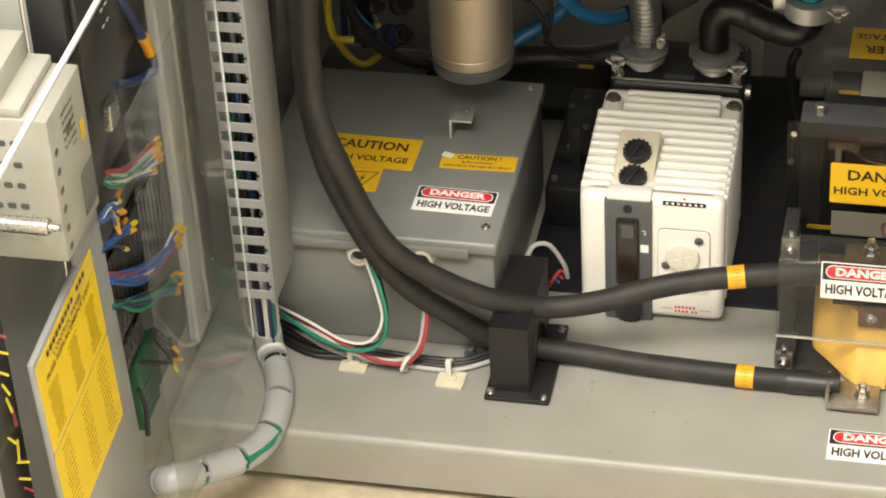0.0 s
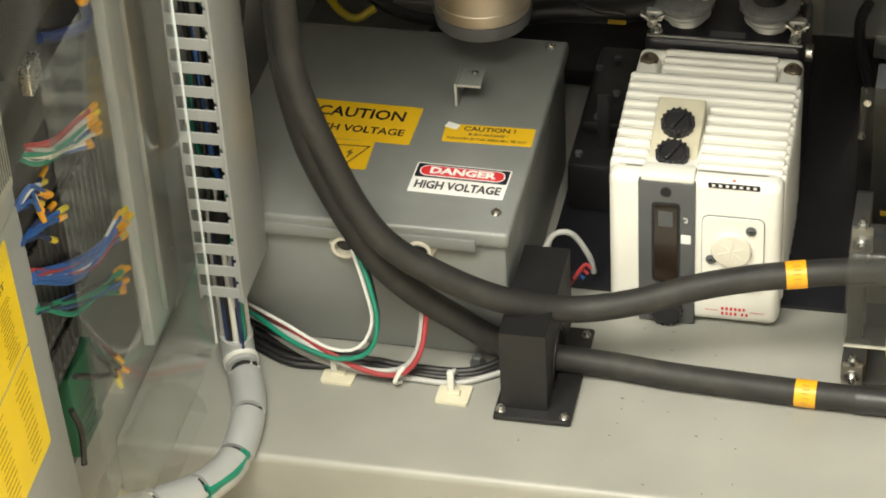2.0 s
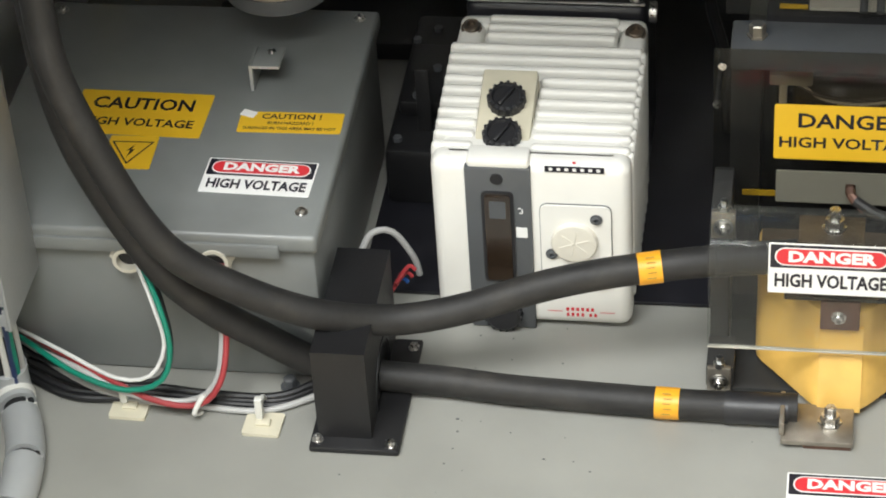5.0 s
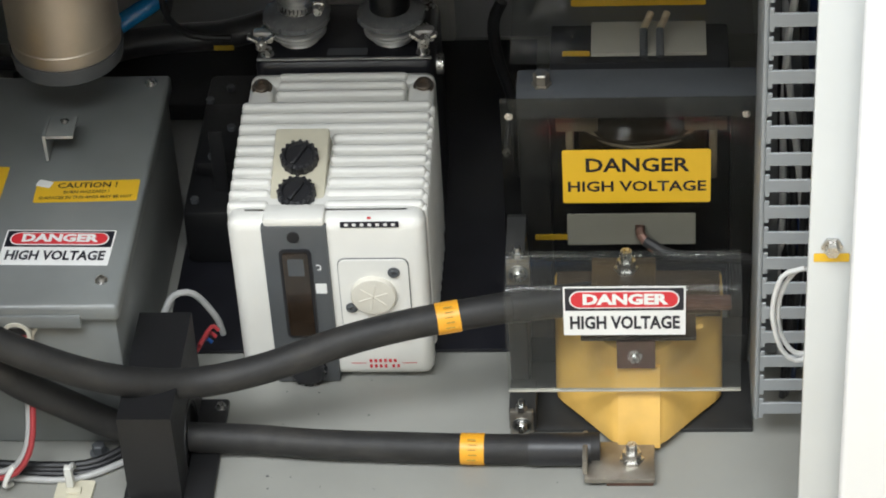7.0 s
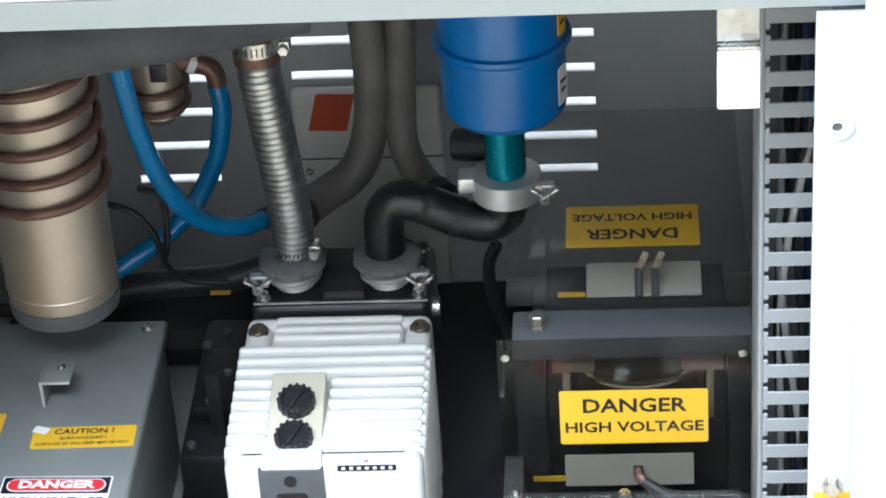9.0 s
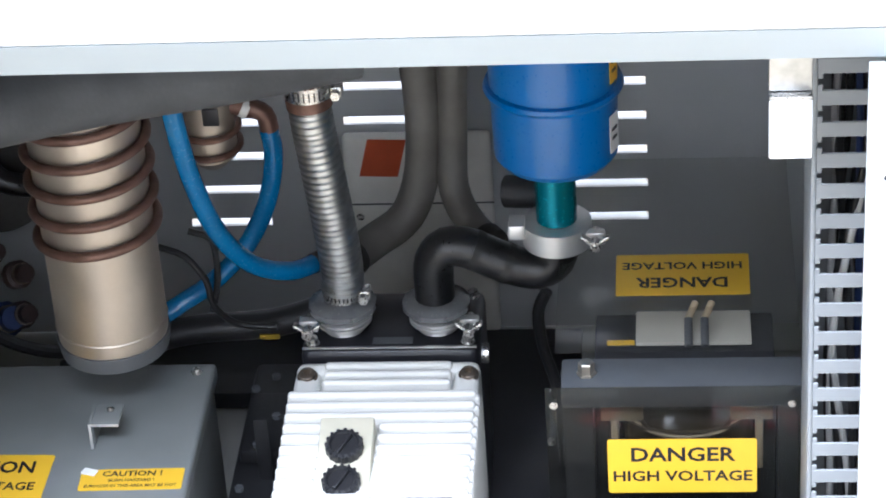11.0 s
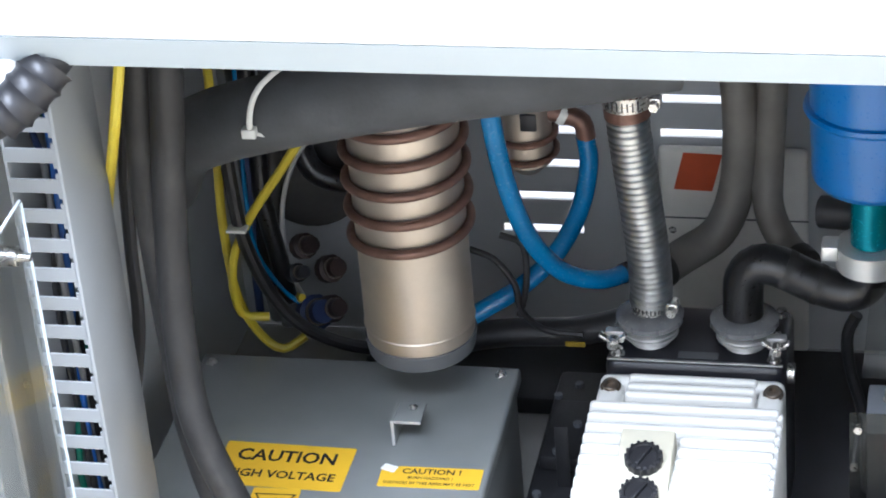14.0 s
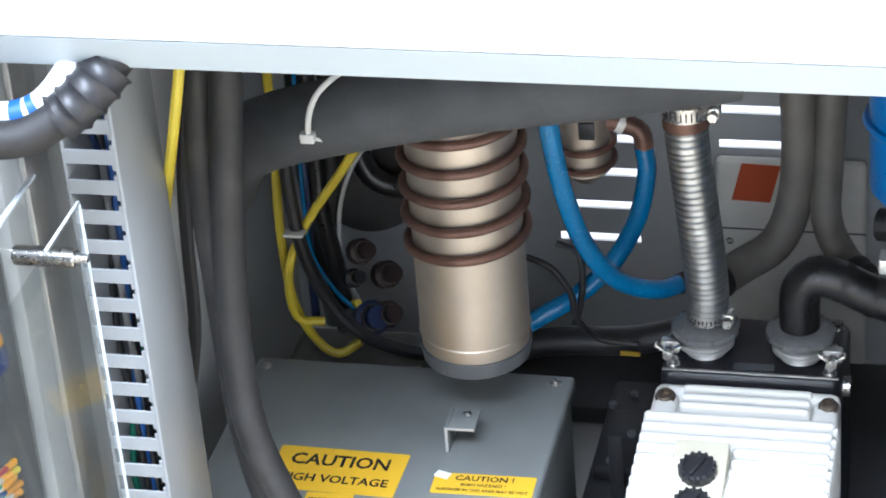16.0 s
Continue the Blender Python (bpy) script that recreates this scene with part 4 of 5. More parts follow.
part("tie_tail", tube([tb, (-0.211, -0.08, 0.482), (-0.2, -0.076, 0.479), (-0.197, -0.076, 0.474)], 0.0015, 6), M_TIE, e)


# pump flanges, clamps, hoses
def worm_clamp(c, axis, r, parent):
    axis = Vector(axis).normalized()
    b = part("worm_clamp", lathe(Vector(c) - axis * 0.0065, axis, [(0, r), (0, r + 0.0012), (0.013, r + 0.0012), (0.013, r)], 32), M_STEEL, parent, "stainless worm-drive hose clamp")
    for k in range(7):
        a = radians(-130 + 12 * k)
        p_ = Vector(c) + Vector((math.cos(a), math.sin(a), 0)) * (r + 0.0012)
        part("slot", turned(box(-0.0006, 0.0006, -0.0006, 0.0006, -0.004, 0.004, 0.0002, 1), Matrix.Translation(p_)), M_DARK, b)
    s = Vector(c) + Vector((r + 0.004, -0.006, 0))
    part("worm_housing", box(s.x - 0.005, s.x + 0.005, s.y - 0.007, s.y + 0.007, s.z - 0.005, s.z + 0.005, 0.002), M_STEEL, b)
    part("worm_screw", rod(s + Vector((0.0, -0.007, 0)), s + Vector((0.0, -0.014, 0)), 0.0042, n=6), M_STEEL, b)
    return b


def wing_clamp(c, r, parent, side, k=1.0):
    """KF clamp ring: two halves, hinge screw and wing nut."""
    ring = part("clamp_ring", lathe((c[0], c[1], c[2] - 0.007 * k), (0, 0, 1), [(0, r - 0.012), (0, r - 0.002), (0.001, r - 0.0005), (0.0035 * k, r + 0.0015), (0.0060 * k, r + 0.0015), (0.0063 * k, r - 0.001), (0.0078 * k, r - 0.001), (0.0081 * k, r + 0.0015), (0.0105 * k, r + 0.0015), (0.0135 * k, r - 0.003), (0.0145 * k, r - 0.012)], 40), M_ALU, parent, "cast aluminium flange clamp")
    s = Vector((c[0] + side * (r + 0.006), c[1] - 0.012, c[2]))
    part("clamp_ear", box(s.x - 0.008, s.x + 0.008, s.y - 0.005, s.y + 0.004, s.z - 0.006, s.z + 0.006, 0.002), M_ALU, ring)
    part("clamp_screw", rod(s + Vector((0, 0.012, 0)), s + Vector((0, -0.020, 0)), 0.0028, n=12), M_STEEL, ring)
    w = s + Vector((0, -0.012, 0))
    part("wing_hub", rod(w + Vector((0, 0.004, 0)), w + Vector((0, -0.006, 0)), 0.0048, n=16), M_STEEL, ring)
    for k in (-1, 1):
        part("wing", turned(box(-0.0016, 0.0016, -0.004, 0.003, 0.003, 0.014, 0.0012), Matrix.Translation(w) @ pose(0, 0, 0, 0, k * 55 + (0 if k > 0 else 0), 0)), M_STEEL, ring)
    return ring


FY = 0.112
f1 = (0.045, 0.112, 0.181)
f2 = (0.125, 0.112, 0.183)
for f, s in ((f1, -1), (f2, 1)):
    e = thing("vacuum_flange", (f[0], FY, 0.1855), "cast aluminium vacuum flange with wing-nut clamp on the pump", "flange", "pump flanges")
    part("nipple", lathe((f[0], FY, 0.1856), (0, 0, 1), [(0, 0.0175), (0.004, 0.0165), (0.006, 0.020), (0.020, 0.020), (0.030, 0.0135), (0.048, 0.0125)], 36), M_ALU, e)
    wing_clamp((f[0], FY, 0.1965), 0.0225, e, s, 0.85)
    part("flange_disc", lathe((f[0], FY, 0.2055), (0, 0, 1), [(0, 0.0165), (0, 0.0265), (0.0012, 0.0288), (0.0058, 0.0288), (0.0075, 0.026), (0.0105, 0.0185)], 40), M_HAZE, e, "smoky grey plastic flange collar")
    for a in range(8):
        part("disc_notch", box(f[0] + 0.0283 * math.cos(radians(45 * a + 20)) - 0.0012, f[0] + 0.0283 * math.cos(radians(45 * a + 20)) + 0.0012, FY + 0.0283 * math.sin(radians(45 * a + 20)) - 0.0012, FY + 0.0283 * math.sin(radians(45 * a + 20)) + 0.0012, 0.2062, 0.2118, 0.0004, 1), M_SLATE, e)

ht = (0.036, 0.112, 0.409)
hb = (0.046, 0.112, 0.23)
HOSE = [(hb[0], FY, hb[2] - 0.006), (0.0472, 0.112, 0.243), (0.0448, 0.112, 0.282), (0.0395, 0.112, 0.335), (0.0345, 0.112, 0.385), (0.033, 0.112, 0.412)]
e = thing("metal_bellows_hose", (hb[0], FY, hb[2]), "corrugated stainless steel vacuum hose with worm clamps", "hose")
part("bellows", tube(HOSE, 0.0182, 28, 0.0014, -0.0018, 4), M_ZINC, e)
top = (0.034, 0.112, 0.42)
part("rubber_sleeve", rod((0.0335, 0.112, 0.403), (0.032, 0.112, 0.44), 0.0193, n=28), M_COPPER, e, "rust-brown rubber sleeve at the hose end")
part("upper_pipe", rod((0.032, 0.112, 0.44), (0.037, 0.112, 0.57), 0.017, n=28), M_SLATE, e)
worm_clamp(top, (-0.05, 0, 1), 0.0197, e)
worm_clamp((hb[0], FY, hb[2] - 0.006), (0, 0, 1), 0.0155, e)

# black elbow hose from the second flange to the filter
ELB = [(0.1245, FY, 0.205), (0.1242, FY, 0.232), (0.1262, 0.112, 0.252), (0.137, 0.112, 0.2645), (0.155, 0.112, 0.263), (0.175, 0.112, 0.253), (0.195, 0.112, 0.2445), (0.214, 0.112, 0.2415), (0.2275, 0.112, 0.251), (0.2308, 0.112, 0.268), (0.231, 0.112, 0.278)]
e = thing("elbow_hose", (f2[0], FY, 0.212), "black rubber double-elbow hose between pump and filter", "hose")
part("hose", tube(ELB, 0.0172, 24, 0.006), M_ELBOW, e)
for a_ in (0.46, 0.62):
    part("mould_line", tube(None, 0.0176, 24, line=along(ELB, a_, a_ + 0.010)), M_RUBBER, e)
fc = (0.23, 0.112, 0.284)
e = thing("oil_mist_filter", (fc[0], FY, fc[2]), "bright blue painted filter canister with teal fitting and clamp", "filter")
wing_clamp((fc[0], FY, fc[2] - 0.004), 0.0262, e, 1, 1.3)
part("clamp_hinge", box(fc[0] - 0.040, fc[0] - 0.026, FY - 0.014, FY + 0.006, fc[2] - 0.006, fc[2] + 0.008, 0.002), M_ALU, e)
part("clamp_band", lathe((fc[0], FY, fc[2] - 0.016), (0, 0, 1), [(0, 0.0270), (0.001, 0.0288), (0.021, 0.0288), (0.022, 0.0270), (0.022, 0.016)], 44), M_ALU, e, "smooth aluminium clamp band")
part("fitting", lathe((fc[0], FY, fc[2]), (0, 0, 1), [(0.007, 0.017), (0.085, 0.017)], 30), M_TEAL, e, "teal anodised fitting")
can = (0.232, 0.112, 0.332)
bead = (0.235, 0.057, 0.415)
part("canister", lathe((can[0], FY, can[2] + 0.020), (0, 0, 1), [(0, 0.030), (0.0, 0.046), (0.006, 0.0505), (0.075, 0.052), (0.30, 0.052)], 48), M_BLUE, e)
part("rim_bead", lathe((can[0], FY, bead[2]), (0, 0, 1), [(0, 0.052), (0.001, 0.0555), (0.004, 0.0570), (0.007, 0.0555), (0.008, 0.052)], 48), M_BLUE, e)
for a, w, h, zz, mt in ((-52, 0.022, 0.034, can[2] + 0.052, M_LABELW), (-50, 0.020, 0.03, can[2] + 0.112, M_YELLOW)):
    r_ = 0.0525
    p_ = Vector((can[0] + r_ * math.cos(radians(a + 28)), FY + r_ * math.sin(radians(a + 28)), zz))
    lb = part("sticker", turned(plate(w * 0.7, h, 0.0005, 0.002), Matrix.Translation(p_) @ pose(0, 0, 0, 90, 0, 90 + a + 28)), mt, e)
    bars([(0, 0.004, w * 0.45, 0.003), (0, -0.004, w * 0.4, 0.003)], Matrix.Translation(p_ + Vector((0.0007 * math.cos(radians(a + 28)), 0.0007 * math.sin(radians(a + 28)), 0))) @ pose(0, 0, 0, 90, 0, 90 + a + 28), M_INK, lb)
e = thing("hose_coupling", (fc[0] - 0.03, 0.15, fc[2]), "black rubber coupling behind the filter", "coupling")
part("body", rod((0.186, 0.16, 0.289), (0.217, 0.15, 0.293), 0.014, n=20), M_BLACK, e)

# grey rubber hoses rising at the back
for pts, lab in (([(0.042, 0.17, 0.214), (0.064, 0.2, 0.216), (0.092, 0.22, 0.229), (0.107, 0.23, 0.266), (0.112, 0.23, 0.328), (0.109, 0.23, 0.405)], "grey-brown rubber hose curving up the back wall"),
                 ([(0.171, 0.18, 0.223), (0.15, 0.21, 0.227), (0.136, 0.22, 0.256), (0.136, 0.23, 0.301), (0.142, 0.23, 0.405)], "grey-brown rubber hose beside its twin")):
    r_ = 0.0158 if pts[0][0] < 0.1 else 0.0135
    e = thing("rubber_hose", pts[0], lab, "hose", "grey hoses")
    part("hose_wall", tube(pts, r_, 20, 0.008), M_HOSE, e)
    part("end_sleeve", tube(None, r_ + 0.0012, 20, line=along(pts, 0.0, 0.06)), M_RUBBER, e, "black end sleeve")

# blue hoses
BH = [(-0.062, 0.03, 0.478), (-0.064, 0.04, 0.433), (-0.062, 0.07, 0.358), (-0.052, 0.1, 0.289), (-0.032, 0.13, 0.239), (-0.002, 0.15, 0.219), (0.023, 0.18, 0.212)]
e = thing("blue_hose", BH[0], "glossy blue plastic hose looping down", "hose", "blue hoses")
part("hose_wall", tube(BH, 0.0085, 16, 0.006), M_BLUEHOSE, e)
part("end_sleeve", tube(None, 0.0092, 16, line=along(BH, 0.96, 1.0)), M_RUBBER, e, "black end sleeve")
BH = [(-0.018, 0.2, 0.332), (-0.016, 0.2, 0.305), (-0.026, 0.2, 0.259), (-0.05, 0.2, 0.212), (-0.079, 0.18, 0.189), (-0.112, 0.16, 0.175), (-0.134, 0.16, 0.159)]
e = thing("blue_hose", BH[0], "glossy blue plastic hose behind the metal can", "hose", "blue hoses")
part("hose_wall", tube(BH, 0.0085, 16, 0.006), M_BLUEHOSE, e)
part("end_sleeve", tube(None, 0.0092, 16, line=along(BH, 0.96, 1.0)), M_RUBBER, e, "black end sleeve")
e = thing("hose_barb", BH[0], "brown copper elbow with white ring on a blue hose", "fitting")
part("elbow", tube([(-0.051, 0.2, 0.356), (-0.032, 0.2, 0.352), (-0.02, 0.2, 0.346), (-0.017, 0.2, 0.331)], 0.0085, 14), M_COPPER, e)
part("white_ring", tube(None, 0.0093, 16, line=along([(-0.039, 0.2, 0.354), (-0.033, 0.2, 0.351)], 0, 1)), M_TIE, e)

# rear beige box with an orange label
e = thing("rear_box", (0.09, 0.38, 0.002), "beige steel box with orange label against the rear panel", "box")
part("body", box(0.018, 0.157, 0.373, 0.3845, 0.002, 0.2235, 0.005, 4), M_RBEIGE, e)
part("seam", box(0.0175, 0.1575, 0.3722, 0.3732, 0.149, 0.1505, 0.0003), M_SLATE, e)
lb = turned(plate(0.0365, 0.0395, 0.0005, 0.0005), on_front(0.0555, 0.3728, 0.2) @ pose(0, 0, 0, 0, 0, -2))
for v in lb.verts:
    v.co.x += (v.co.z - 0.2) * 0.22
part("orange_label", lb, M_ORANGE, e, "faded orange-red label")
for x in (0.030, 0.145):
    screw((x, 0.3731, 0.136), (0, -1, 0), 0.0025, e, h=0.0012)

# yellow and dark leads in the corner behind the enclosure
LEADS = [
    ("yellow", 0.0042, [(-0.327, 0.14, 0.457), (-0.332, 0.15, 0.349), (-0.336, 0.15, 0.263), (-0.335, 0.16, 0.18), (-0.321, 0.17, 0.132), (-0.301, 0.17, 0.118), (-0.282, 0.18, 0.126)]),
    ("yellow", 0.0042, [(-0.235, 0.12, 0.384), (-0.27, 0.13, 0.33), (-0.309, 0.14, 0.271), (-0.329, 0.14, 0.223), (-0.33, 0.15, 0.169), (-0.308, 0.16, 0.159)]),
    ("yellow", 0.0040, [(-0.253, -0.235, 0.657), (-0.259, -0.235, 0.625), (-0.269, -0.235, 0.578), (-0.298, -0.190, 0.503), (-0.318, -0.160, 0.449)]),
    ("black", 0.0062, [(-0.318, 0.13, 0.355), (-0.316, 0.13, 0.299), (-0.311, 0.13, 0.254), (-0.296, 0.14, 0.196), (-0.271, 0.15, 0.155), (-0.233, 0.165, 0.128), (-0.19, 0.18, 0.118)]),
    ("navy", 0.0040, [(-0.325, 0.2, 0.304), (-0.324, 0.2, 0.258), (-0.328, 0.2, 0.21), (-0.329, 0.2, 0.137)]),
    ("grey", 0.0022, [(-0.251, 0.18, 0.342), (-0.281, 0.2, 0.295), (-0.296, 0.2, 0.248), (-0.3, 0.21, 0.182), (-0.283, 0.21, 0.134)]),
    ("black", 0.0030, [(-0.116, 0.15, 0.245), (-0.094, 0.15, 0.235), (-0.078, 0.15, 0.21), (-0.074, 0.15, 0.184), (-0.057, 0.16, 0.158), (-0.022, 0.16, 0.154)]),
    ("black", 0.0030, [(-0.095, 0.18, 0.242), (-0.075, 0.18, 0.232), (-0.072, 0.17, 0.198), (-0.078, 0.16, 0.171)]),
    ("black", 0.0052, [(-0.290, -0.130, 0.595), (-0.301, -0.130, 0.529), (-0.310, -0.130, 0.466), (-0.314, -0.130, 0.406), (-0.318, -0.130, 0.334), (-0.345, -0.11, 0.22), (-0.348, -0.10, 0.150)]),
    ("black", 0.0055, [(0.216, 0.16, 0.188), (0.208, 0.16, 0.167), (0.21, 0.16, 0.132), (0.222, 0.16, 0.080), (0.226, 0.155, 0.006)]),
]
for col, r_, pts in LEADS:
    tagged(part("lead", tube(pts, r_, 10, 0.01), M_WIRE[col]), "%s insulated lead hanging in the bay" % col, "cable", "loose leads")
tr_ = (-0.314, 0.125, 0.273)
tagged(part("cable_tie", box(tr_[0] - 0.009, tr_[0] + 0.009, tr_[1] - 0.008, tr_[1] + 0.004, tr_[2] - 0.0015, tr_[2] + 0.0015, 0.001), M_TIE), "grey cable tie round a lead", "cable tie")

# dark hoses bundled in the corner
for k, pts in enumerate((
    [(-0.318, 0.21, 0.42), (-0.314, 0.205, 0.301), (-0.313, 0.2, 0.257), (-0.305, 0.2, 0.197), (-0.298, 0.2, 0.13)],
    [(-0.300, 0.22, 0.41), (-0.303, 0.215, 0.301), (-0.304, 0.21, 0.267), (-0.308, 0.21, 0.229), (-0.304, 0.21, 0.12)],
    [(-0.334, 0.23, 0.40), (-0.332, 0.225, 0.30), (-0.326, 0.22, 0.22), (-0.316, 0.22, 0.12)],
    [(-0.287, 0.24, 0.36), (-0.283, 0.235, 0.299), (-0.272, 0.23, 0.272), (-0.250, 0.23, 0.262), (-0.220, 0.23, 0.262)],
)):
    r_ = (0.0085, 0.0080, 0.0090, 0.0105)[k]
    e = thing("corner_hose", pts[0], "black rubber hose in the dark corner bundle", "hose", "corner hoses")
    part("hose_wall", tube(pts, r_, 14, 0.01), M_ELBOW if k != 1 else M_RUBBER, e)
    part("end_band", tube(None, r_ + 0.0009, 14, line=along(pts, 0.93, 1.0)), M_SLATE, e, "dark hose band")
tagged(part("lead", tube([(-0.322, 0.198, 0.42), (-0.325, 0.195, 0.31), (-0.326, 0.192, 0.256), (-0.322, 0.192, 0.205), (-0.300, 0.192, 0.165), (-0.279, 0.198, 0.143)], 0.0022, 8), M_BLUEHOSE), "thin pale blue tube in the corner bundle", "cable", "loose leads")

# dark cluster of valves in the corner
for k, (px, mt, r_) in enumerate((((-0.284, 0.2, 0.221), M_RUST, 0.012), ((-0.262, 0.2, 0.198), M_RUST, 0.013), ((-0.294, 0.2, 0.192), M_BLACK, 0.009), ((-0.265, 0.2, 0.155), M_RUST, 0.013), ((-0.281, 0.2, 0.150), M_WIRE["navy"], 0.017), ((-0.302, 0.21, 0.157), M_WIRE["yellow"], 0.006))):
    e = thing("pipe_fitting", px, "small dark pipe fitting in the cluttered corner", "fitting", "corner fittings")
    part("body", lathe((px[0], px[1], px[2] - 0.012), (0.5, -0.5, 0.4), [(0, r_ * 0.7), (0.003, r_), (0.014, r_), (0.016, r_ * 0.7), (0.028, r_ * 0.65)], 12), mt, e)
    part("collar", lathe((px[0] + 0.010, px[1] - 0.010, px[2] - 0.004), (0.5, -0.5, 0.4), [(0, r_ * 0.5), (0, r_ * 0.75), (0.004, r_ * 0.75), (0.004, r_ * 0.5)], 16), M_BRONZE, e)
pp = (-0.29, 0.28, 0.249)
e = thing("round_duct", (pp[0], 0.30, pp[2]), "dark round duct end in the corner", "duct")
part("shell", lathe((pp[0], 0.30, pp[2]), (0.2, -0.9, 0.1), [(0, 0.048), (0.05, 0.048), (0.052, 0.044), (0.01, 0.043), (0.01, 0)], 32), M_SLATE, e)
part("rim", lathe((pp[0], 0.30, pp[2]), (0.2, -0.9, 0.1), [(0.046, 0.0482), (0.046, 0.0505), (0.052, 0.0505), (0.0535, 0.049), (0.0535, 0.0445)], 32), M_RUBBER, e, "black rubber rim")
e = thing("dark_manifold", (-0.10, 0.16, 0.0), "dark cluttered manifold block behind the enclosure", "manifold")
part("block", box(-0.060, 0.000, 0.03, 0.24, 0.0048, 0.062, 0.006), M_BLOCK, e)
part("cover", box(-0.054, -0.010, 0.08, 0.17, 0.0622, 0.078, 0.004), M_BLOCK, e)
part("rear_plate", box(-0.21, 0.000, 0.245, 0.375, 0.0048, 0.024, 0.003), M_BLOCK, e)
part("bracket", box(-0.034, -0.022, 0.0592, 0.0615, 0.0623, 0.126, 0.0008), M_BLOCK, e)
for k in range(5):
    part("bolt", lathe((-0.05 + 0.012 * (k % 3), 0.045 + 0.042 * k, 0.0621 if k in (0, 4) else 0.0781), (0, 0, 1), [(0, 0.004), (0.004, 0.004), (0.0045, 0)], 6), M_SLATE, e)
part("pipe", tube([(-0.22, 0.17, 0.10), (-0.12, 0.18, 0.135), (-0.03, 0.18, 0.145), (0.02, 0.18, 0.16)], 0.013, 14), M_BLACK, e)
part("yellow_tag", turned(plate(0.018, 0.005, 0.001, 0.001), on_front(-0.031, 0.1672, 0.1395)), M_FAINT, e)


# ---- loose wiring on the floor ----
WIRES = [
    ("white", 0.0017, [(-0.214, -0.205, 0.12), (-0.199, -0.225, 0.093), (-0.192, -0.235, 0.062), (-0.204, -0.245, 0.039), (-0.232, -0.245, 0.035), (-0.279, -0.225, 0.042), (-0.317, -0.2, 0.038), (-0.362, -0.17, 0.030)]),
    ("green", 0.0023, [(-0.209, -0.21, 0.124), (-0.193, -0.232, 0.105), (-0.185, -0.243, 0.069), (-0.193, -0.25, 0.04), (-0.222, -0.252, 0.029), (-0.266, -0.24, 0.033), (-0.314, -0.21, 0.038), (-0.362, -0.17, 0.030)]),
    ("black", 0.0023, [(-0.205, -0.205, 0.121), (-0.194, -0.22, 0.095), (-0.188, -0.23, 0.064), (-0.192, -0.24, 0.04), (-0.209, -0.245, 0.032), (-0.254, -0.235, 0.028), (-0.316, -0.205, 0.022), (-0.362, -0.17, 0.030)]),
    ("red", 0.0025, [(-0.147, -0.2, 0.119), (-0.144, -0.225, 0.065), (-0.149, -0.243, 0.033), (-0.168, -0.25, 0.015), (-0.205, -0.25, 0.019), (-0.253, -0.237, 0.035), (-0.311, -0.2, 0.033), (-0.362, -0.17, 0.030)]),
    ("grey", 0.0026, [(-0.151, -0.2, 0.118), (-0.149, -0.22, 0.06), (-0.154, -0.24, 0.029), (-0.178, -0.246, 0.015), (-0.223, -0.248, 0.022), (-0.267, -0.235, 0.035), (-0.312, -0.205, 0.028), (-0.362, -0.17, 0.030)]),
    ("black", 0.0034, [(-0.319, -0.208, 0.006), (-0.272, -0.23, 0.005), (-0.211, -0.228, 0.005), (-0.164, -0.231, 0.005), (-0.109, -0.229, 0.005), (-0.074, -0.208, 0.006)]),
    ("black", 0.0034, [(-0.318, -0.202, 0.01), (-0.268, -0.225, 0.009), (-0.207, -0.224, 0.008), (-0.164, -0.228, 0.008), (-0.109, -0.227, 0.008), (-0.074, -0.206, 0.01)]),
    ("black", 0.0034, [(-0.315, -0.216, 0.004), (-0.271, -0.236, 0.004), (-0.215, -0.233, 0.004), (-0.163, -0.234, 0.004), (-0.108, -0.233, 0.004), (-0.073, -0.214, 0.005)]),
    ("grey", 0.0028, [(-0.32, -0.192, 0.016), (-0.273, -0.223, 0.012), (-0.228, -0.236, 0.006), (-0.171, -0.239, 0.004), (-0.116, -0.24, 0.004), (-0.072, -0.217, 0.005)]),
]
for col, r_, pts in WIRES:
    tagged(part("wire", tube(pts, r_, 10, 0.008), M_WIRE[col]), "%s insulated wire lying on the floor pan" % col, "wire", "wires on the floor")
for (a, b) in (((-0.225, -0.243, 0.002), (-0.23, -0.231, 0.006)), ((-0.115, -0.254, 0.002), (-0.118, -0.241, 0.006))):
    e = thing("tie_mount", a, "cream adhesive cable tie mount on the floor pan", "tie mount", "tie mounts")
    part("pad", turned(plate(0.030, 0.026, 0.003, 0.002), on_top(a[0], a[1], 0.0005, -2)), M_CREAM, e)
    part("saddle", box(a[0] - 0.006, a[0] + 0.006, a[1] - 0.004, a[1] + 0.004, 0.0035, 0.006, 0.001), M_CREAM, e)
    part("tie", tube([(b[0], b[1] - 0.010, 0.004), (b[0], b[1] - 0.008, 0.013), (b[0], b[1] + 0.004, 0.016), (b[0], b[1] + 0.012, 0.006)], 0.002, 8), M_TIE, e)
    part("tie_end", box(b[0] - 0.003, b[0] + 0.003, b[1] - 0.012, b[1] - 0.006, 0.006, 0.026, 0.001), M_TIE, e)
tt = (-0.167, -0.244, 0.012)
tagged(part("cable_tie", tube([tt[:2] + (0.002,), (tt[0] - 0.002, tt[1] - 0.012, 0.012), (tt[0] + 0.004, tt[1] - 0.004, 0.022), (tt[0] + 0.008, tt[1] + 0.012, 0.012)], 0.0022, 8), M_TIE), "clear nylon tie round the wires", "cable tie")
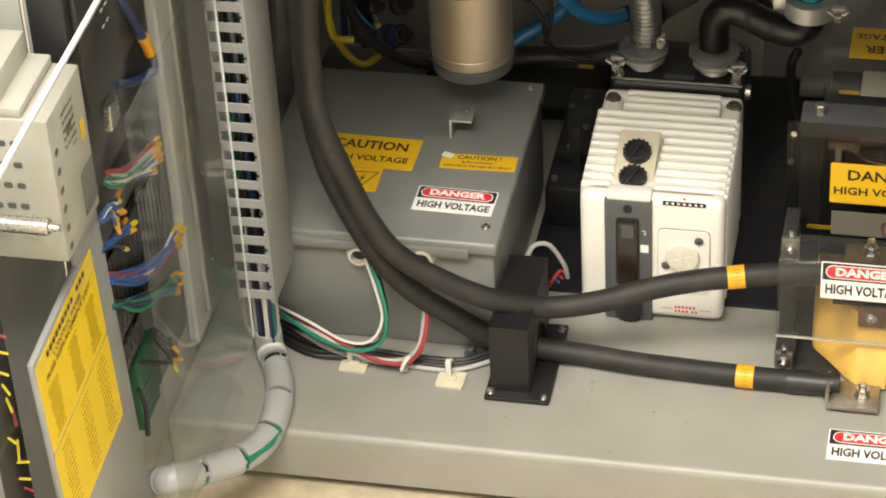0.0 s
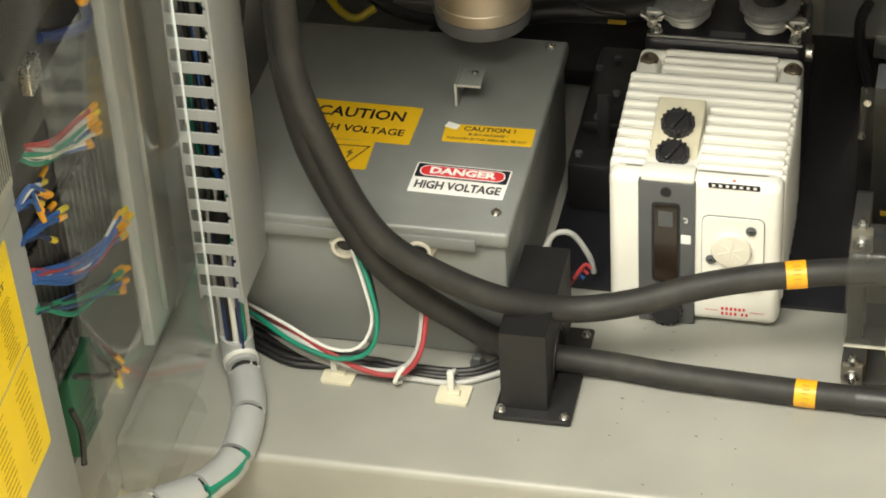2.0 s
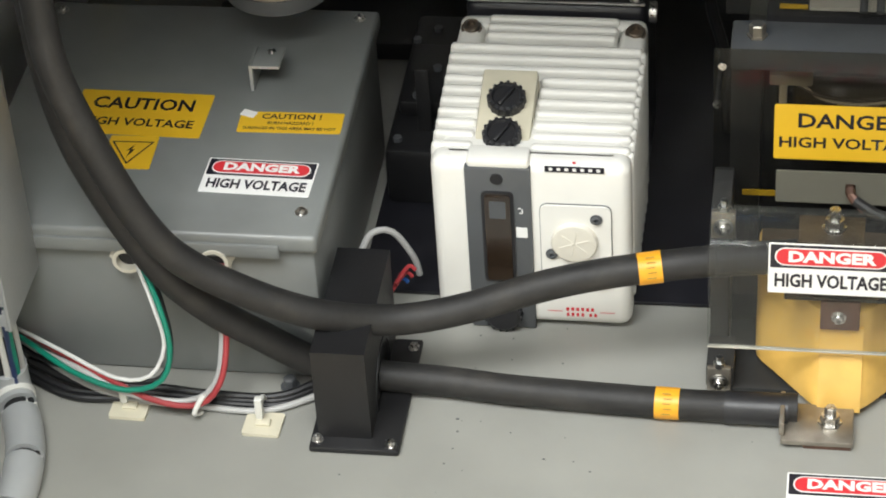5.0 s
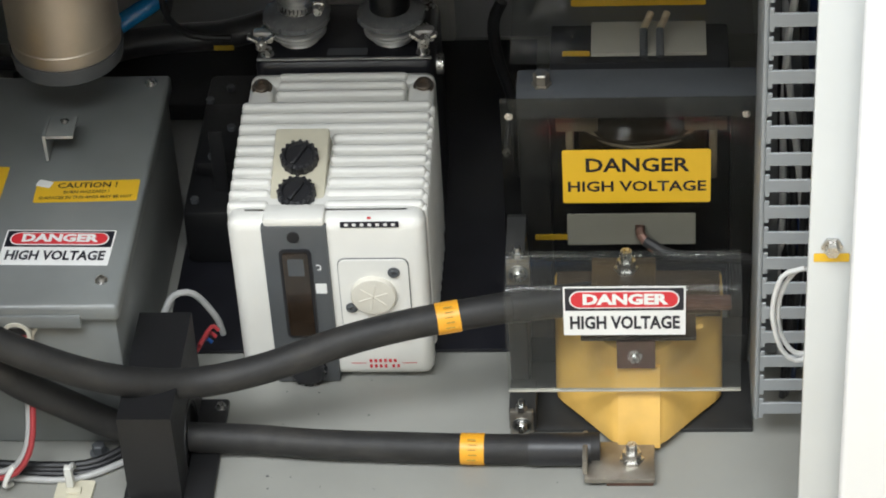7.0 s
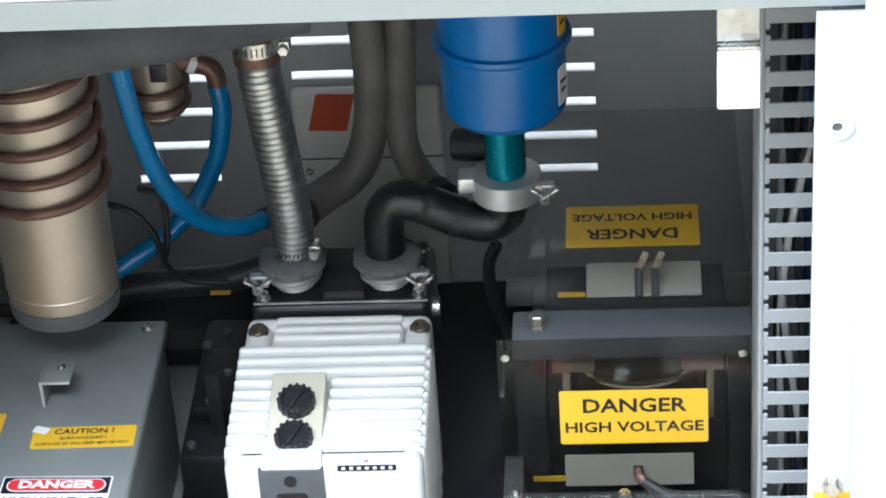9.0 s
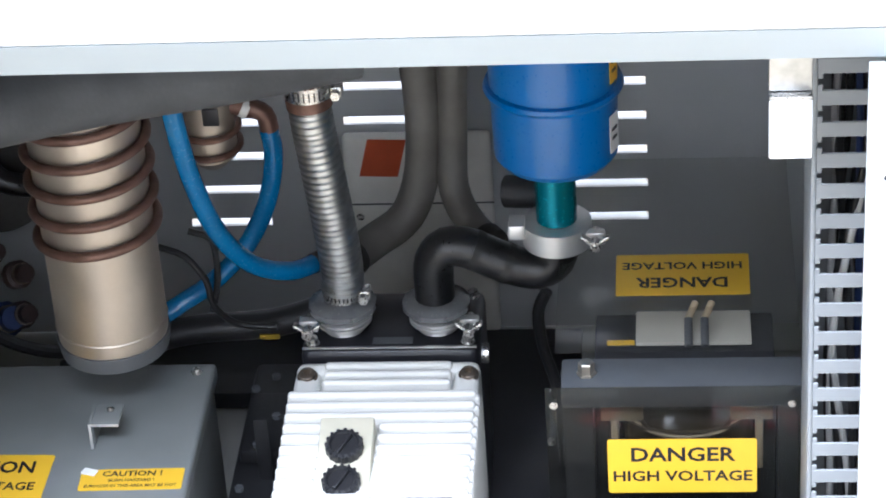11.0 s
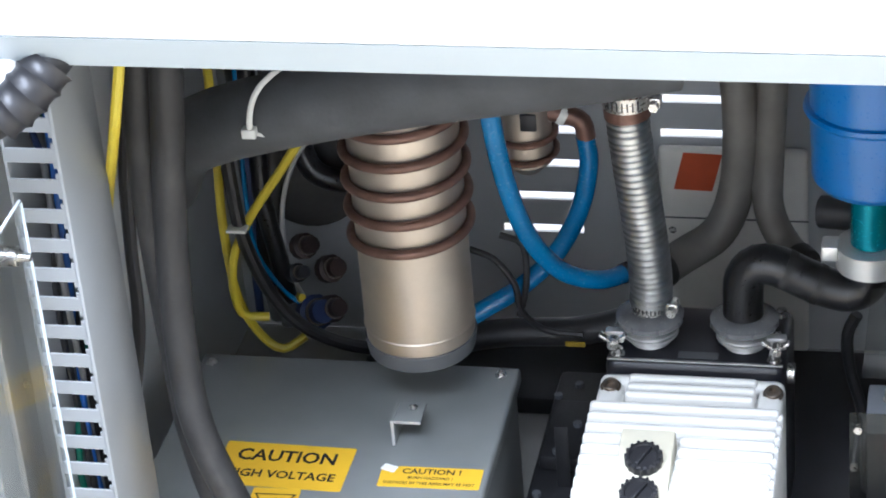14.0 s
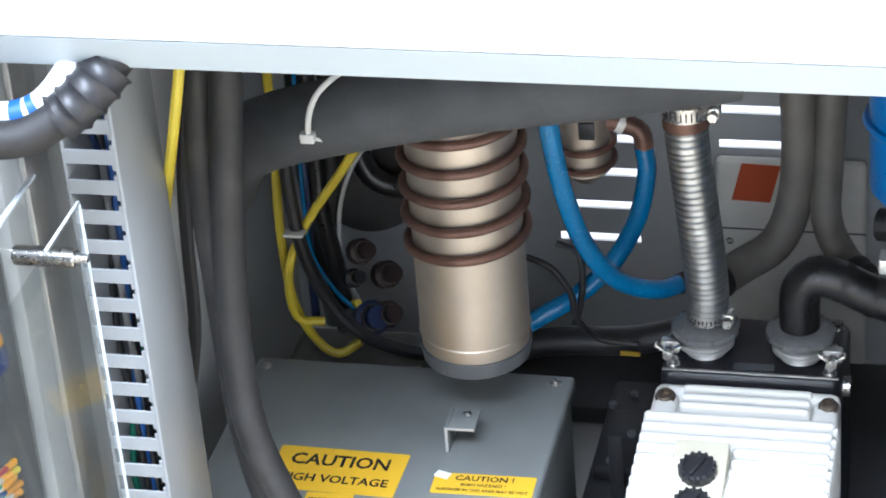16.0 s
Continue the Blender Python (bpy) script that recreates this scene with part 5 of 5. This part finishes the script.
fb = (-0.102, -0.207, 0.001)
e = thing("foot_bolt", fb, "dark hexagon bolt at the foot of the enclosure", "bolt")
part("washer", lathe((fb[0], fb[1], 0.0005), (0, 0, 1), [(0, 0.008), (0.0015, 0.008), (0.0015, 0)], 20), M_SLATE, e)
part("head", lathe((fb[0], fb[1], 0.002), (0, 0, 1), [(0, 0.0055), (0.008, 0.0055), (0.009, 0.0045), (0.009, 0)], 6), M_SLATE, e)
# grey lead and little coloured wires behind the sensor block
tagged(part("lead", tube([(-0.056, -0.11, 0.065), (-0.048, -0.1, 0.076), (-0.033, -0.09, 0.07), (-0.018, -0.085, 0.041), (-0.015, -0.08, 0.019)], 0.0028, 8), M_WIRE["grey"]), "grey lead looping behind the sensor block", "cable", "loose leads")
for col, px in (("red", (-0.017, -0.1, 0.032)), ("blue", (-0.021, -0.1, 0.026)), ("red", (-0.014, -0.1, 0.039))):
    tagged(part("wire", tube([px, (px[0] - 0.006, px[1], px[2] + 0.004), (px[0] - 0.014, px[1] - 0.02, px[2] + 0.001)], 0.0018, 6), M_WIRE[col]), "short %s wire at the sensor connector" % col, "wire", "sensor wires")

# jamb details
e = thing("jamb_stud", (0.46, -0.35, 0.4), "white plastic bush in the jamb", "bush")
jn = (0.46, -0.346, 0.598)
part("bush", lathe((jn[0], -0.3452, jn[2]), (0, -1, 0), [(0, 0.011), (0.002, 0.011), (0.004, 0.008), (0.004, 0.0035), (0.0015, 0.0035), (0.0015, 0)], 24), M_LABELW, e)
part("bore", lathe((jn[0], -0.3470, jn[2]), (0, -1, 0), [(0, 0.0034), (0.0004, 0.0034), (0.0004, 0)], 16), M_SLATE, e)
js = (0.462, -0.346, 0.317)
e = thing("jamb_screw", (js[0], -0.346, js[2]), "hexagon screw with yellow tag on the jamb", "screw")
part("head", lathe((js[0], -0.3455, js[2]), (0, -1, 0), [(0, 0.0075), (0.002, 0.0075), (0.002, 0.005), (0.008, 0.005), (0.008, 0)], 6), M_STEEL, e)
t = part("tag", turned(plate(0.024, 0.007, 0.0005, 0.001), on_front(js[0], -0.3454, js[2] - 0.010)), M_YELLOW, e)
e = thing("latch_catch", (0.39, -0.3, 0.6), "bright steel catch plate under the top panel", "catch")
ca, cb = (0.388, -0.31, 0.633), (0.415, -0.31, 0.591)
part("plate", box(ca[0], cb[0], -0.312, -0.309, cb[2], ca[2], 0.0015), M_WHITE, e)
part("fold", box(ca[0], cb[0], -0.312, -0.29, ca[2] + 0.0003, ca[2] + 0.003, 0.0012), M_STEEL, e)
part("stem", box(ca[0], cb[0], -0.306, -0.303, ca[2] + 0.0035, 0.742, 0.001), M_ZINC, e)
e = tagged(part("wire_loop", tube([(0.451, -0.26, 0.229), (0.435, -0.26, 0.221), (0.429, -0.26, 0.187), (0.437, -0.26, 0.151), (0.452, -0.258, 0.14), (0.462, -0.25, 0.16), (0.460, -0.25, 0.212), (0.446, -0.254, 0.222), (0.4345, -0.256, 0.200), (0.4345, -0.256, 0.168), (0.446, -0.256, 0.146), (0.462, -0.25, 0.142)], 0.0019, 8), M_WIRE["white"]), "white wire looped over the duct", "wire")

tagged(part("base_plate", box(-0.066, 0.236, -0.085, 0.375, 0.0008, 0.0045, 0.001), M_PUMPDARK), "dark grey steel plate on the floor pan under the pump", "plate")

gl = (0.225, -0.02, 0.157)
e = thing("chrome_nut", gl, "small bright chrome cap nut beside the transformer", "nut")
part("stem", rod((gl[0], gl[1] + 0.06, gl[2]), (gl[0], gl[1] + 0.004, gl[2]), 0.002, n=10), M_SLATE, e)
part("cap", lathe((gl[0], gl[1] + 0.004, gl[2]), (0, -1, 0), [(0, 0.0035), (0.002, 0.0035), (0.004, 0.0025), (0.005, 0)], 12), M_STEEL, e)


# ---- hinged electrical panel at the side ----
PX = -0.405
e = thing("electrical_panel", (PX, -0.45, 0.0), "light grey swung-out steel panel carrying control gear", "panel")
part("sheet", box(PX - 0.006, PX, -0.545, -0.165, -0.055, 0.80, 0.001), M_GREY, e)
part("rear_sheet", box(-0.520, -0.512, -1.15, -0.55, -0.055, 0.95, 0.001), M_GREY, e)
part("return_sheet", box(-0.511, PX - 0.0065, -0.549, -0.545, -0.055, 0.80, 0.0005), M_GREY, e)
part("edge_flange", box(PX + 0.0005, PX + 0.012, -0.262, -0.176, 0.03, 0.78, 0.002), M_JAMB, e, "pale flange strip with small screws")
part("rail", box(PX + 0.0125, PX + 0.018, -0.232, -0.205, 0.05, 0.78, 0.0015), M_ALU, e, "bare aluminium mounting rail")
part("cable_slot", box(PX + 0.0005, PX + 0.003, -0.470, -0.268, 0.06, 0.80, 0.001), M_SLATE, e)
for k in range(6):
    screw((PX + 0.012, -0.190, 0.09 + 0.115 * k), (1, 0, 0), 0.002, e, h=0.0012)

# beige controller module
mb, mc = (-0.352, -0.579, 0.455), (-0.352, -0.67, 0.46)
y1, y0, z0 = mb[1], mc[1], mb[2]
e = thing("controller_module", (-0.45, y0, z0), "beige plastic controller module with vent slots and terminals", "controller")
part("body", box(-0.511, -0.352, y0, y1, z0, z0 + 0.150, 0.003), M_MODULE, e)
part("plug_block", box(-0.480, -0.395, y0 + 0.004, y1 - 0.006, z0 + 0.1505, z0 + 0.185, 0.002), M_MODULE, e, "beige plug-in connector with blue print")
part("plug_foot", box(-0.500, -0.375, y0 + 0.002, y1 - 0.003, z0 + 0.1502, z0 + 0.160, 0.002), M_MODULE, e)
w = y1 - y0
yc = (y0 + y1) / 2
bars([(-0.008 + 0.006 * k, 0.004 - 0.008 * q, 0.004, 0.005) for k in range(5) for q in range(2)], pose(-0.437, y0 + 0.0037, z0 + 0.172, 90, 0, 0), M_WIRE["blue"], e)
for k in range(8):
    part("vent", turned(plate(0.0014, 0.046, 0.0006, 0.0006, 2), pose(-0.3519, y1 - 0.006 - 0.0042 * k, z0 + 0.034, 90, 0, 90)), M_SLATE, e)
for k in range(6):
    part("terminal_hole", turned(plate(0.007, 0.006, 0.0006, 0.001, 2), pose(-0.3519, y0 + 0.010, z0 + 0.012 + 0.020 * k, 90, 0, 90)), M_SLATE, e)
bars([(-0.006 + 0.005 * k, 0.02, 0.0035, 0.006) for k in range(3)] + [(0.008, 0.03 - 0.008 * k, 0.010, 0.0016) for k in range(5)], pose(-0.3515, yc, z0 + 0.095, 90, 0, 90), M_SLATE, e)
part("yellow_sticker", turned(plate(0.010, 0.022, 0.0005, 0.003), pose(-0.3518, y1 - 0.016, z0 + 0.092, 90, 0, 90)), M_YELLOW, e)
for k in range(5):
    part("side_terminal", box(-0.49 + 0.025 * k, -0.475 + 0.025 * k, y0 - 0.006, y0 - 0.0002, z0 + 0.03, z0 + 0.05, 0.001), M_MODULE, e)
bars([(-0.012 + 0.008 * (k % 4), 0.030 - 0.0085 * (k // 4), 0.0055, 0.0030) for k in range(20)], pose(-0.3515, yc, z0 + 0.105, 90, 0, 90), M_SLATE, e)
bars([(-0.05 + 0.012 * (k % 9), 0.045 - 0.022 * (k // 9), 0.008, 0.006) for k in range(36)], pose(-0.430, y0 - 0.0004, z0 + 0.08, 90, 0, 0), M_SLATE, e)
for col, dz in (("green", 0.04), ("orange", 0.065), ("grey", 0.055)):
    tagged(part("wire", tube([(-0.43, y0 - 0.001, z0 + dz), (-0.44, y0 - 0.03, z0 + dz), (-0.47, y0 - 0.05, z0 + dz + 0.01), (-0.51, y0 - 0.06, z0 + dz + 0.02)], 0.0026, 8), M_WIRE[col]), "%s wire plugged into the beige module" % col, "wire", "control wires")

# black controller beside it
pb = (-0.365, -0.539, 0.443)
pr = (-0.365, -0.399, 0.419)
e = thing("logic_controller", (PX, pb[1], pb[2]), "black plastic logic controller with white print", "controller")
ya, yb, za = pb[1] - 0.02, pr[1] + 0.035, pb[2] - 0.005
part("body", box(PX + 0.003, -0.367, ya, yb, za, za + 0.24, 0.003), M_BLACK, e)
part("lower_body", box(PX + 0.003, -0.378, ya, yb - 0.006, za - 0.082, za - 0.001, 0.003), M_BLACK, e)
part("step", box(-0.3665, -0.360, ya + 0.01, yb - 0.035, za + 0.085, za + 0.235, 0.002), M_BLACK, e)
bars([(-0.03 + 0.012 * (k % 4), 0.05 - 0.017 * (k // 4), 0.007, 0.0025) for k in range(14)], pose(-0.3593, (ya + yb) / 2, za + 0.15, 90, 0, 90), M_LABELW, e)
part("connector", box(-0.3665, -0.358, ya + 0.05, ya + 0.075, za + 0.045, za + 0.07, 0.001), M_STEEL, e)

# wire bundles fanning out to ferrules
random.seed(5)
BUND = [
    (((-0.372, -0.538, 0.454), (-0.366, -0.485, 0.415), (-0.364, -0.409, 0.384)), ("red", "white", "blue", "green", "grey", "red", "white")),
    (((-0.374, -0.538, 0.399), (-0.372, -0.521, 0.398), (-0.372, -0.497, 0.384)), ("blue", "navy", "blue", "white")),
    (((-0.374, -0.541, 0.371), (-0.372, -0.518, 0.364), (-0.372, -0.488, 0.348)), ("navy", "blue", "blue")),
    (((-0.374, -0.531, 0.329), (-0.368, -0.45, 0.277), (-0.365, -0.373, 0.254)), ("blue", "blue", "navy", "red", "blue", "white", "blue")),
    (((-0.374, -0.535, 0.299), (-0.368, -0.469, 0.255), (-0.365, -0.392, 0.217)), ("green", "navy", "blue", "green", "black")),
    (((-0.374, -0.442, 0.197), (-0.368, -0.44, 0.178), (-0.365, -0.423, 0.149)), ("black", "black")),
]
for pts, cols in BUND:
    for k, col in enumerate(cols + cols[::-1]):
        off = [Vector((random.uniform(-0.002, 0.004), random.uniform(-0.012, 0.012), random.uniform(-0.012, 0.012))) * (0.35 + 0.65 * j / 2) for j in range(3)]
        p_ = [Vector(q) + o for q, o in zip(pts, off)]
        e = thing("terminal_wire", p_[2], "%s control wire ending in an orange ferrule" % col, "wire", "control wires")
        part("insulation", tube(p_, 0.0022, 7, 0.008), M_WIRE[col], e)
        d = (p_[2] - p_[1]).normalized()
        part("ferrule", rod(p_[2], p_[2] + d * 0.014, 0.0026, n=8), M_WIRE["orange"] if k % 4 else M_WIRE["yellow"], e, "orange crimp ferrule")
# blue lead with orange sleeve across the top
L1 = [(-0.362, -0.453, 0.609), (-0.358, -0.42, 0.549), (-0.357, -0.393, 0.5), (-0.358, -0.386, 0.47), (-0.364, -0.427, 0.484), (-0.366, -0.465, 0.506)]
e = thing("blue_lead", L1[2], "dark blue lead with an orange sleeve", "cable", "loose leads")
part("insulation", tube(L1, 0.0048, 10), M_WIRE["navy"], e)
part("sleeve", tube(None, 0.0056, 12, line=along(L1, 0.42, 0.55)), M_WIRE["orange"], e, "orange sleeve")

# dark terminal blocks under the wires
for yl, yh, zl, zh in ((-0.565, -0.345, 0.236, 0.346), (-0.565, -0.445, 0.196, 0.2355)):
    e = thing("terminal_strip", (PX, yl, zl), "black terminal block under the control wires", "terminal strip", "terminal strips")
    part("base", box(PX + 0.004, -0.381, yl, yh, zl, zh, 0.003), M_BLACK, e)
    for k in range(int((yh - yl) / 0.011) - 1):
        y = yl + 0.008 + 0.011 * k
        part("terminal", box(-0.3808, -0.377, y, y + 0.0095, zl + 0.004, zh - 0.004, 0.001, 1), M_BLACK, e)
        part("clamp_screw", rod((-0.377, y + 0.0047, zl + 0.012), (-0.3762, y + 0.0047, zl + 0.012), 0.0026, n=10), M_SLATE, e)
ga, gb = (-0.382, -0.482, 0.179), (-0.382, -0.425, 0.092)
e = thing("green_connector", ga, "green pluggable terminal connector", "connector")
part("body", box(PX + 0.004, -0.382, ga[1], gb[1], gb[2], ga[2], 0.002), M_GREEN, e)
for k in range(4):
    part("slot", box(-0.3822, -0.3812, ga[1] + 0.008, gb[1] - 0.008, gb[2] + 0.008 + 0.012 * k, gb[2] + 0.012 + 0.012 * k, 0.0004, 1), M_SLATE, e)
for pts in (((-0.37, -0.514, 0.176), (-0.368, -0.507, 0.148), (-0.368, -0.512, 0.115)), ((-0.37, -0.496, 0.197), (-0.366, -0.43, 0.144), (-0.366, -0.421, 0.166))):
    tagged(part("wire", tube(pts, 0.0028, 8), M_WIRE["black"]), "black wire beside the green connector", "wire", "control wires")

# yellow fuse list on a grey cover
ya = (-0.372, -0.571, 0.385)
yr = (-0.372, -0.539, 0.168)
yl = (-0.372, -0.719, 0.384)
e = thing("fuse_cover", (PX, yl[1], yr[2]), "grey cover plate with a large yellow fuse list", "cover plate")
y0, y1, z0, z1 = yl[1], (ya[1] + yr[1]) / 2, yr[2], (ya[2] + yl[2]) / 2
FUSE = e
part("plate", box(-0.380, -0.3735, y0 - 0.002, y1 + 0.034, z0 - 0.16, z1 + 0.006, 0.002), M_DUCT, e)
part("upper_strip", box(-0.380, -0.3735, y1 - 0.035, y1 + 0.034, z1 + 0.0062, z1 + 0.065, 0.002), M_DUCT, e)
for k in range(2):
    part("standoff", box(PX + 0.002, -0.3805, y1 + 0.004, y1 + 0.014, z0 + 0.1 * k, z0 + 0.02 + 0.1 * k, 0.001), M_SLATE, e)
t_ = thing("terminal_row", (-0.40, y0 - 0.05, z0), "black terminal row with yellow and red ferrules", "terminal row")
part("base", box(-0.470, -0.400, y0 - 0.075, y0 - 0.006, -0.05, z1 + 0.07, 0.002), M_BLACK, t_)
random.seed(3)
for k in range(26):
    z = -0.02 + 0.018 * k
    col = "yellow" if k % 5 else "red"
    part("ferrule", rod((-0.3998, y0 - 0.03 + random.uniform(-0.012, 0.012), z), (-0.390, y0 - 0.036 + random.uniform(-0.012, 0.012), z - 0.003), 0.0014, n=8), M_WIRE[col], t_)
g_ = thing("panel_duct", (-0.42, y0 - 0.14, 0.0), "plain grey duct cover beside the terminal row", "wiring duct")
part("cover", box(-0.470, -0.392, y0 - 0.22, y0 - 0.080, -0.05, z1 - 0.02, 0.003), M_DUCT, g_)
mid = (z0 + z1) / 2
for zz0, zz1 in ((mid + 0.0015, z1), (z0, mid - 0.0015)):
    m = pose(-0.3733, (y0 + y1) / 2, (zz0 + zz1) / 2, 90, 0, 90)
    w, h = y1 - y0, zz1 - zz0
    lab = part("fuse_list", turned(plate(w, h, 0.0005, 0.003), m), M_LEMON, e, "yellow printed fuse replacement list")
    k_ = m @ Matrix.Translation((0, 0, 0.0007))
    rows_ = []
    top = 0.42
    if zz1 == z1:
        bars([(-0.052 + 0.0088 * k, h * 0.42, 0.0062, 0.0062) for k in range(13) if k != 9], k_, M_INK, lab)
        words("CONTROL PANEL", 0.009, k_ @ Matrix.Translation((0, h * 0.31, 0)), M_INK, lab, width=w * 0.5, bold=0.0002)
        words("FUSE REPLACEMENT LIST", 0.009, k_ @ Matrix.Translation((0, h * 0.22, 0)), M_INK, lab, width=w * 0.78, bold=0.0002)
        top = 0.10
    for c in (-0.33, 0.02, 0.33):
        for r_ in range(15):
            yy = top - r_ * (top + 0.45) / 15
            rows_.append((c * w, yy * h, w * random.uniform(0.10, 0.17), 0.0007))
    bars(rows_, k_, M_FAINT, lab)

FUSE.matrix_basis = FUSE.matrix_basis @ pose(0, 0, 0, 4, 0, 0)

# clear guard sheet over the gear with its standoffs
e = thing("clear_guard", (-0.356, -0.197, 0.166), "clear acrylic guard sheet over the control gear", "guard")
ye, zt = -0.22, 0.502
zb = 0.0
part("sheet", box(-0.3575, -0.3545, -0.515, ye, zb, zt, 0.001), M_GUARD, e).visible_shadow = False
part("folded_edge", box(-0.3572, -0.3548, ye - 0.0012, ye + 0.0004, zb, zt - 0.001, 0.0004), M_CLEAREDGE, e, "bright cut edge of the sheet")
part("folded_edge", box(-0.3572, -0.3548, ye - 0.070, ye - 0.0015, zt + 0.0002, zt + 0.0022, 0.0006), M_CLEAREDGE, e, "bright cut edge of the sheet")
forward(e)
e = thing("upper_guard", (-0.342, -0.70, 0.43), "clear acrylic guard sheet in front of the controllers", "guard")
part("sheet", box(-0.3435, -0.3405, -0.95, -0.50, 0.43, 0.643, 0.001), M_GUARD2, e).visible_shadow = False
part("cut_edge", box(-0.3445, -0.3395, -0.95, -0.50, 0.6432, 0.6475, 0.0008), M_CLEAREDGE, e, "bright cut edge of the sheet")
part("step_sheet", box(-0.3435, -0.3405, -0.42, -0.318, 0.505, 0.579, 0.001), M_GUARD2, e).visible_shadow = False
part("cut_edge", box(-0.3440, -0.3400, -0.42, -0.318, 0.5792, 0.5822, 0.0008), M_CLEAREDGE, e, "bright cut edge of the sheet")
e = thing("lower_guard", (-0.37, ye, zb), "clear acrylic lower guard with a curved front", "guard")
part("curved_sheet", tube([(-0.372, -0.62, 0.02), (-0.368, -0.50, 0.012), (-0.365, -0.40, 0.005), (-0.362, -0.31, 0.002)], 0.030, 24, 0.02), M_GUARD, e).visible_shadow = False
for tip in ((-0.35, -0.24, 0.467), (-0.335, -0.724, 0.536), (-0.352, -0.225, -0.060)):
    e = thing("standoff", (PX, tip[1], tip[2]), "bright turned metal standoff holding the guard", "standoff", "guard standoffs")
    q = Vector(tip)
    part("post", rod((PX + 0.001, q.y, q.z), (q.x - 0.006, q.y, q.z), 0.0076, n=20, edge=0.001), M_STEEL, e)
    part("tip", rod((q.x - 0.006, q.y, q.z), (q.x + 0.003, q.y, q.z), 0.0038, 0.003, n=16), M_STEEL, e)
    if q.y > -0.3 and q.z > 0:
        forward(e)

# cable and tape bundle at the top of the panel
KT = [(-0.402, -0.27, 0.578), (-0.372, -0.26, 0.577), (-0.344, -0.25, 0.59), (-0.325, -0.24, 0.605), (-0.306, -0.22, 0.626)]
e = thing("taped_cable", KT[1], "black cable wound with tape leaving the duct", "cable", "loose leads")
part("jacket", tube(KT, 0.0140, 16), M_RUBBER, e)
part("tape", tube(None, 0.0175, 14, ridge=0.0022, every=4, line=along(KT, 0.50, 0.90)), M_BLACK, e, "wrinkled black electrical tape")
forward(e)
WT = [(-0.408, -0.25, 0.587), (-0.378, -0.25, 0.59), (-0.36, -0.245, 0.597), (-0.347, -0.235, 0.61), (-0.339, -0.22, 0.625)]
e = thing("white_cable", WT[1], "white cable with a blue printed band", "cable", "loose leads")
part("jacket", tube(WT, 0.0095, 14), M_WIRE["white"], e)
part("blue_band", tube(None, 0.0098, 14, line=along(WT, 0.32, 0.42)), M_WIRE["blue"], e)
part("blue_band", tube(None, 0.0098, 14, line=along(WT, 0.46, 0.52)), M_WIRE["blue"], e)
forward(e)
hb_ = (-0.4, -0.202, 0.586)
e = thing("hinge", hb_, "small steel hinge plate with screws on the post", "hinge")
part("leaf", box(PX + 0.001, PX + 0.006, hb_[1] - 0.02, hb_[1] + 0.02, hb_[2] - 0.03, hb_[2] + 0.03, 0.002), M_STEEL, e)
screw((PX + 0.006, hb_[1], hb_[2] + 0.015), (1, 0, 0), 0.003, e)
screw((PX + 0.006, hb_[1], hb_[2] - 0.015), (1, 0, 0), 0.003, e)

# grey wrapped loom from the duct across the floor edge
LOOM = [(-0.315, -0.253, 0.203), (-0.314, -0.262, 0.161), (-0.318, -0.248, 0.070), (-0.319, -0.245, 0.021), (-0.298, -0.29, 0.012), (-0.288, -0.335, 0.011), (-0.29, -0.38, 0.006), (-0.307, -0.42, 0.01), (-0.335, -0.46, 0.024), (-0.357, -0.5, 0.045), (-0.4, -0.465, 0.001)]
e = thing("wrapped_loom", LOOM[4], "wiring loom in pale grey spiral wrap with a nylon tie", "wiring loom")
part("wire_core", tube(LOOM, 0.0115, 12), M_WIRE["black"], e)
for k, col in enumerate(("grey", "navy", "white", "green", "grey", "black", "white")):
    a = radians(-160 + 40 * k)
    part("inner_wire", tube([Vector(q) + Vector((0.0118 * math.cos(a), 0.009 * math.sin(a), 0.0118 * math.sin(a) * 0.6)) for q in LOOM], 0.0028, 7), M_WIRE[col], e)
part("inner_wire", tube([Vector(q) + Vector((0.008, -0.006, 0.004)) for q in LOOM[5:8]], 0.0062, 8), M_WIRE["green"], e)
n_ = 7
for k in range(n_):
    a, b = 0.30 + 0.70 * k / n_, 0.30 + 0.70 * (k + 0.87) / n_
    part("wrap", tube(None, 0.0155, 20, line=along(LOOM, a, b)), M_LOOM, e, "pale grey spiral wrap turn")
ct = along(LOOM, 0.36, 0.372)
part("tie", tube(None, 0.0166, 20, line=ct), M_TIE, e)
c = ct[0]
part("tie_head", box(c.x + 0.012, c.x + 0.022, c.y - 0.016, c.y - 0.010, c.z - 0.003, c.z + 0.003, 0.001), M_TIE, e)
random.seed(9)
for k in range(9):
    col = ("grey", "black", "white", "navy", "grey", "black", "green", "grey", "black")[k]
    o = Vector((random.uniform(-0.012, 0.012), random.uniform(-0.012, 0.012), 0))
    pts = [NEAR @ Vector((-0.366 + 0.005 * (k % 4), -0.145 + 0.008 * (k % 5), 0.13)), NEAR @ (Vector((-0.360, -0.15, 0.055)) + o), Vector(LOOM[2]) + o * 0.8, Vector(LOOM[3]) + o * 0.7]
    tagged(part("loom_wire", tube(pts, 0.0024, 8), M_WIRE[col]), "%s wire entering the wrapped loom" % col, "wire", "loom wires")
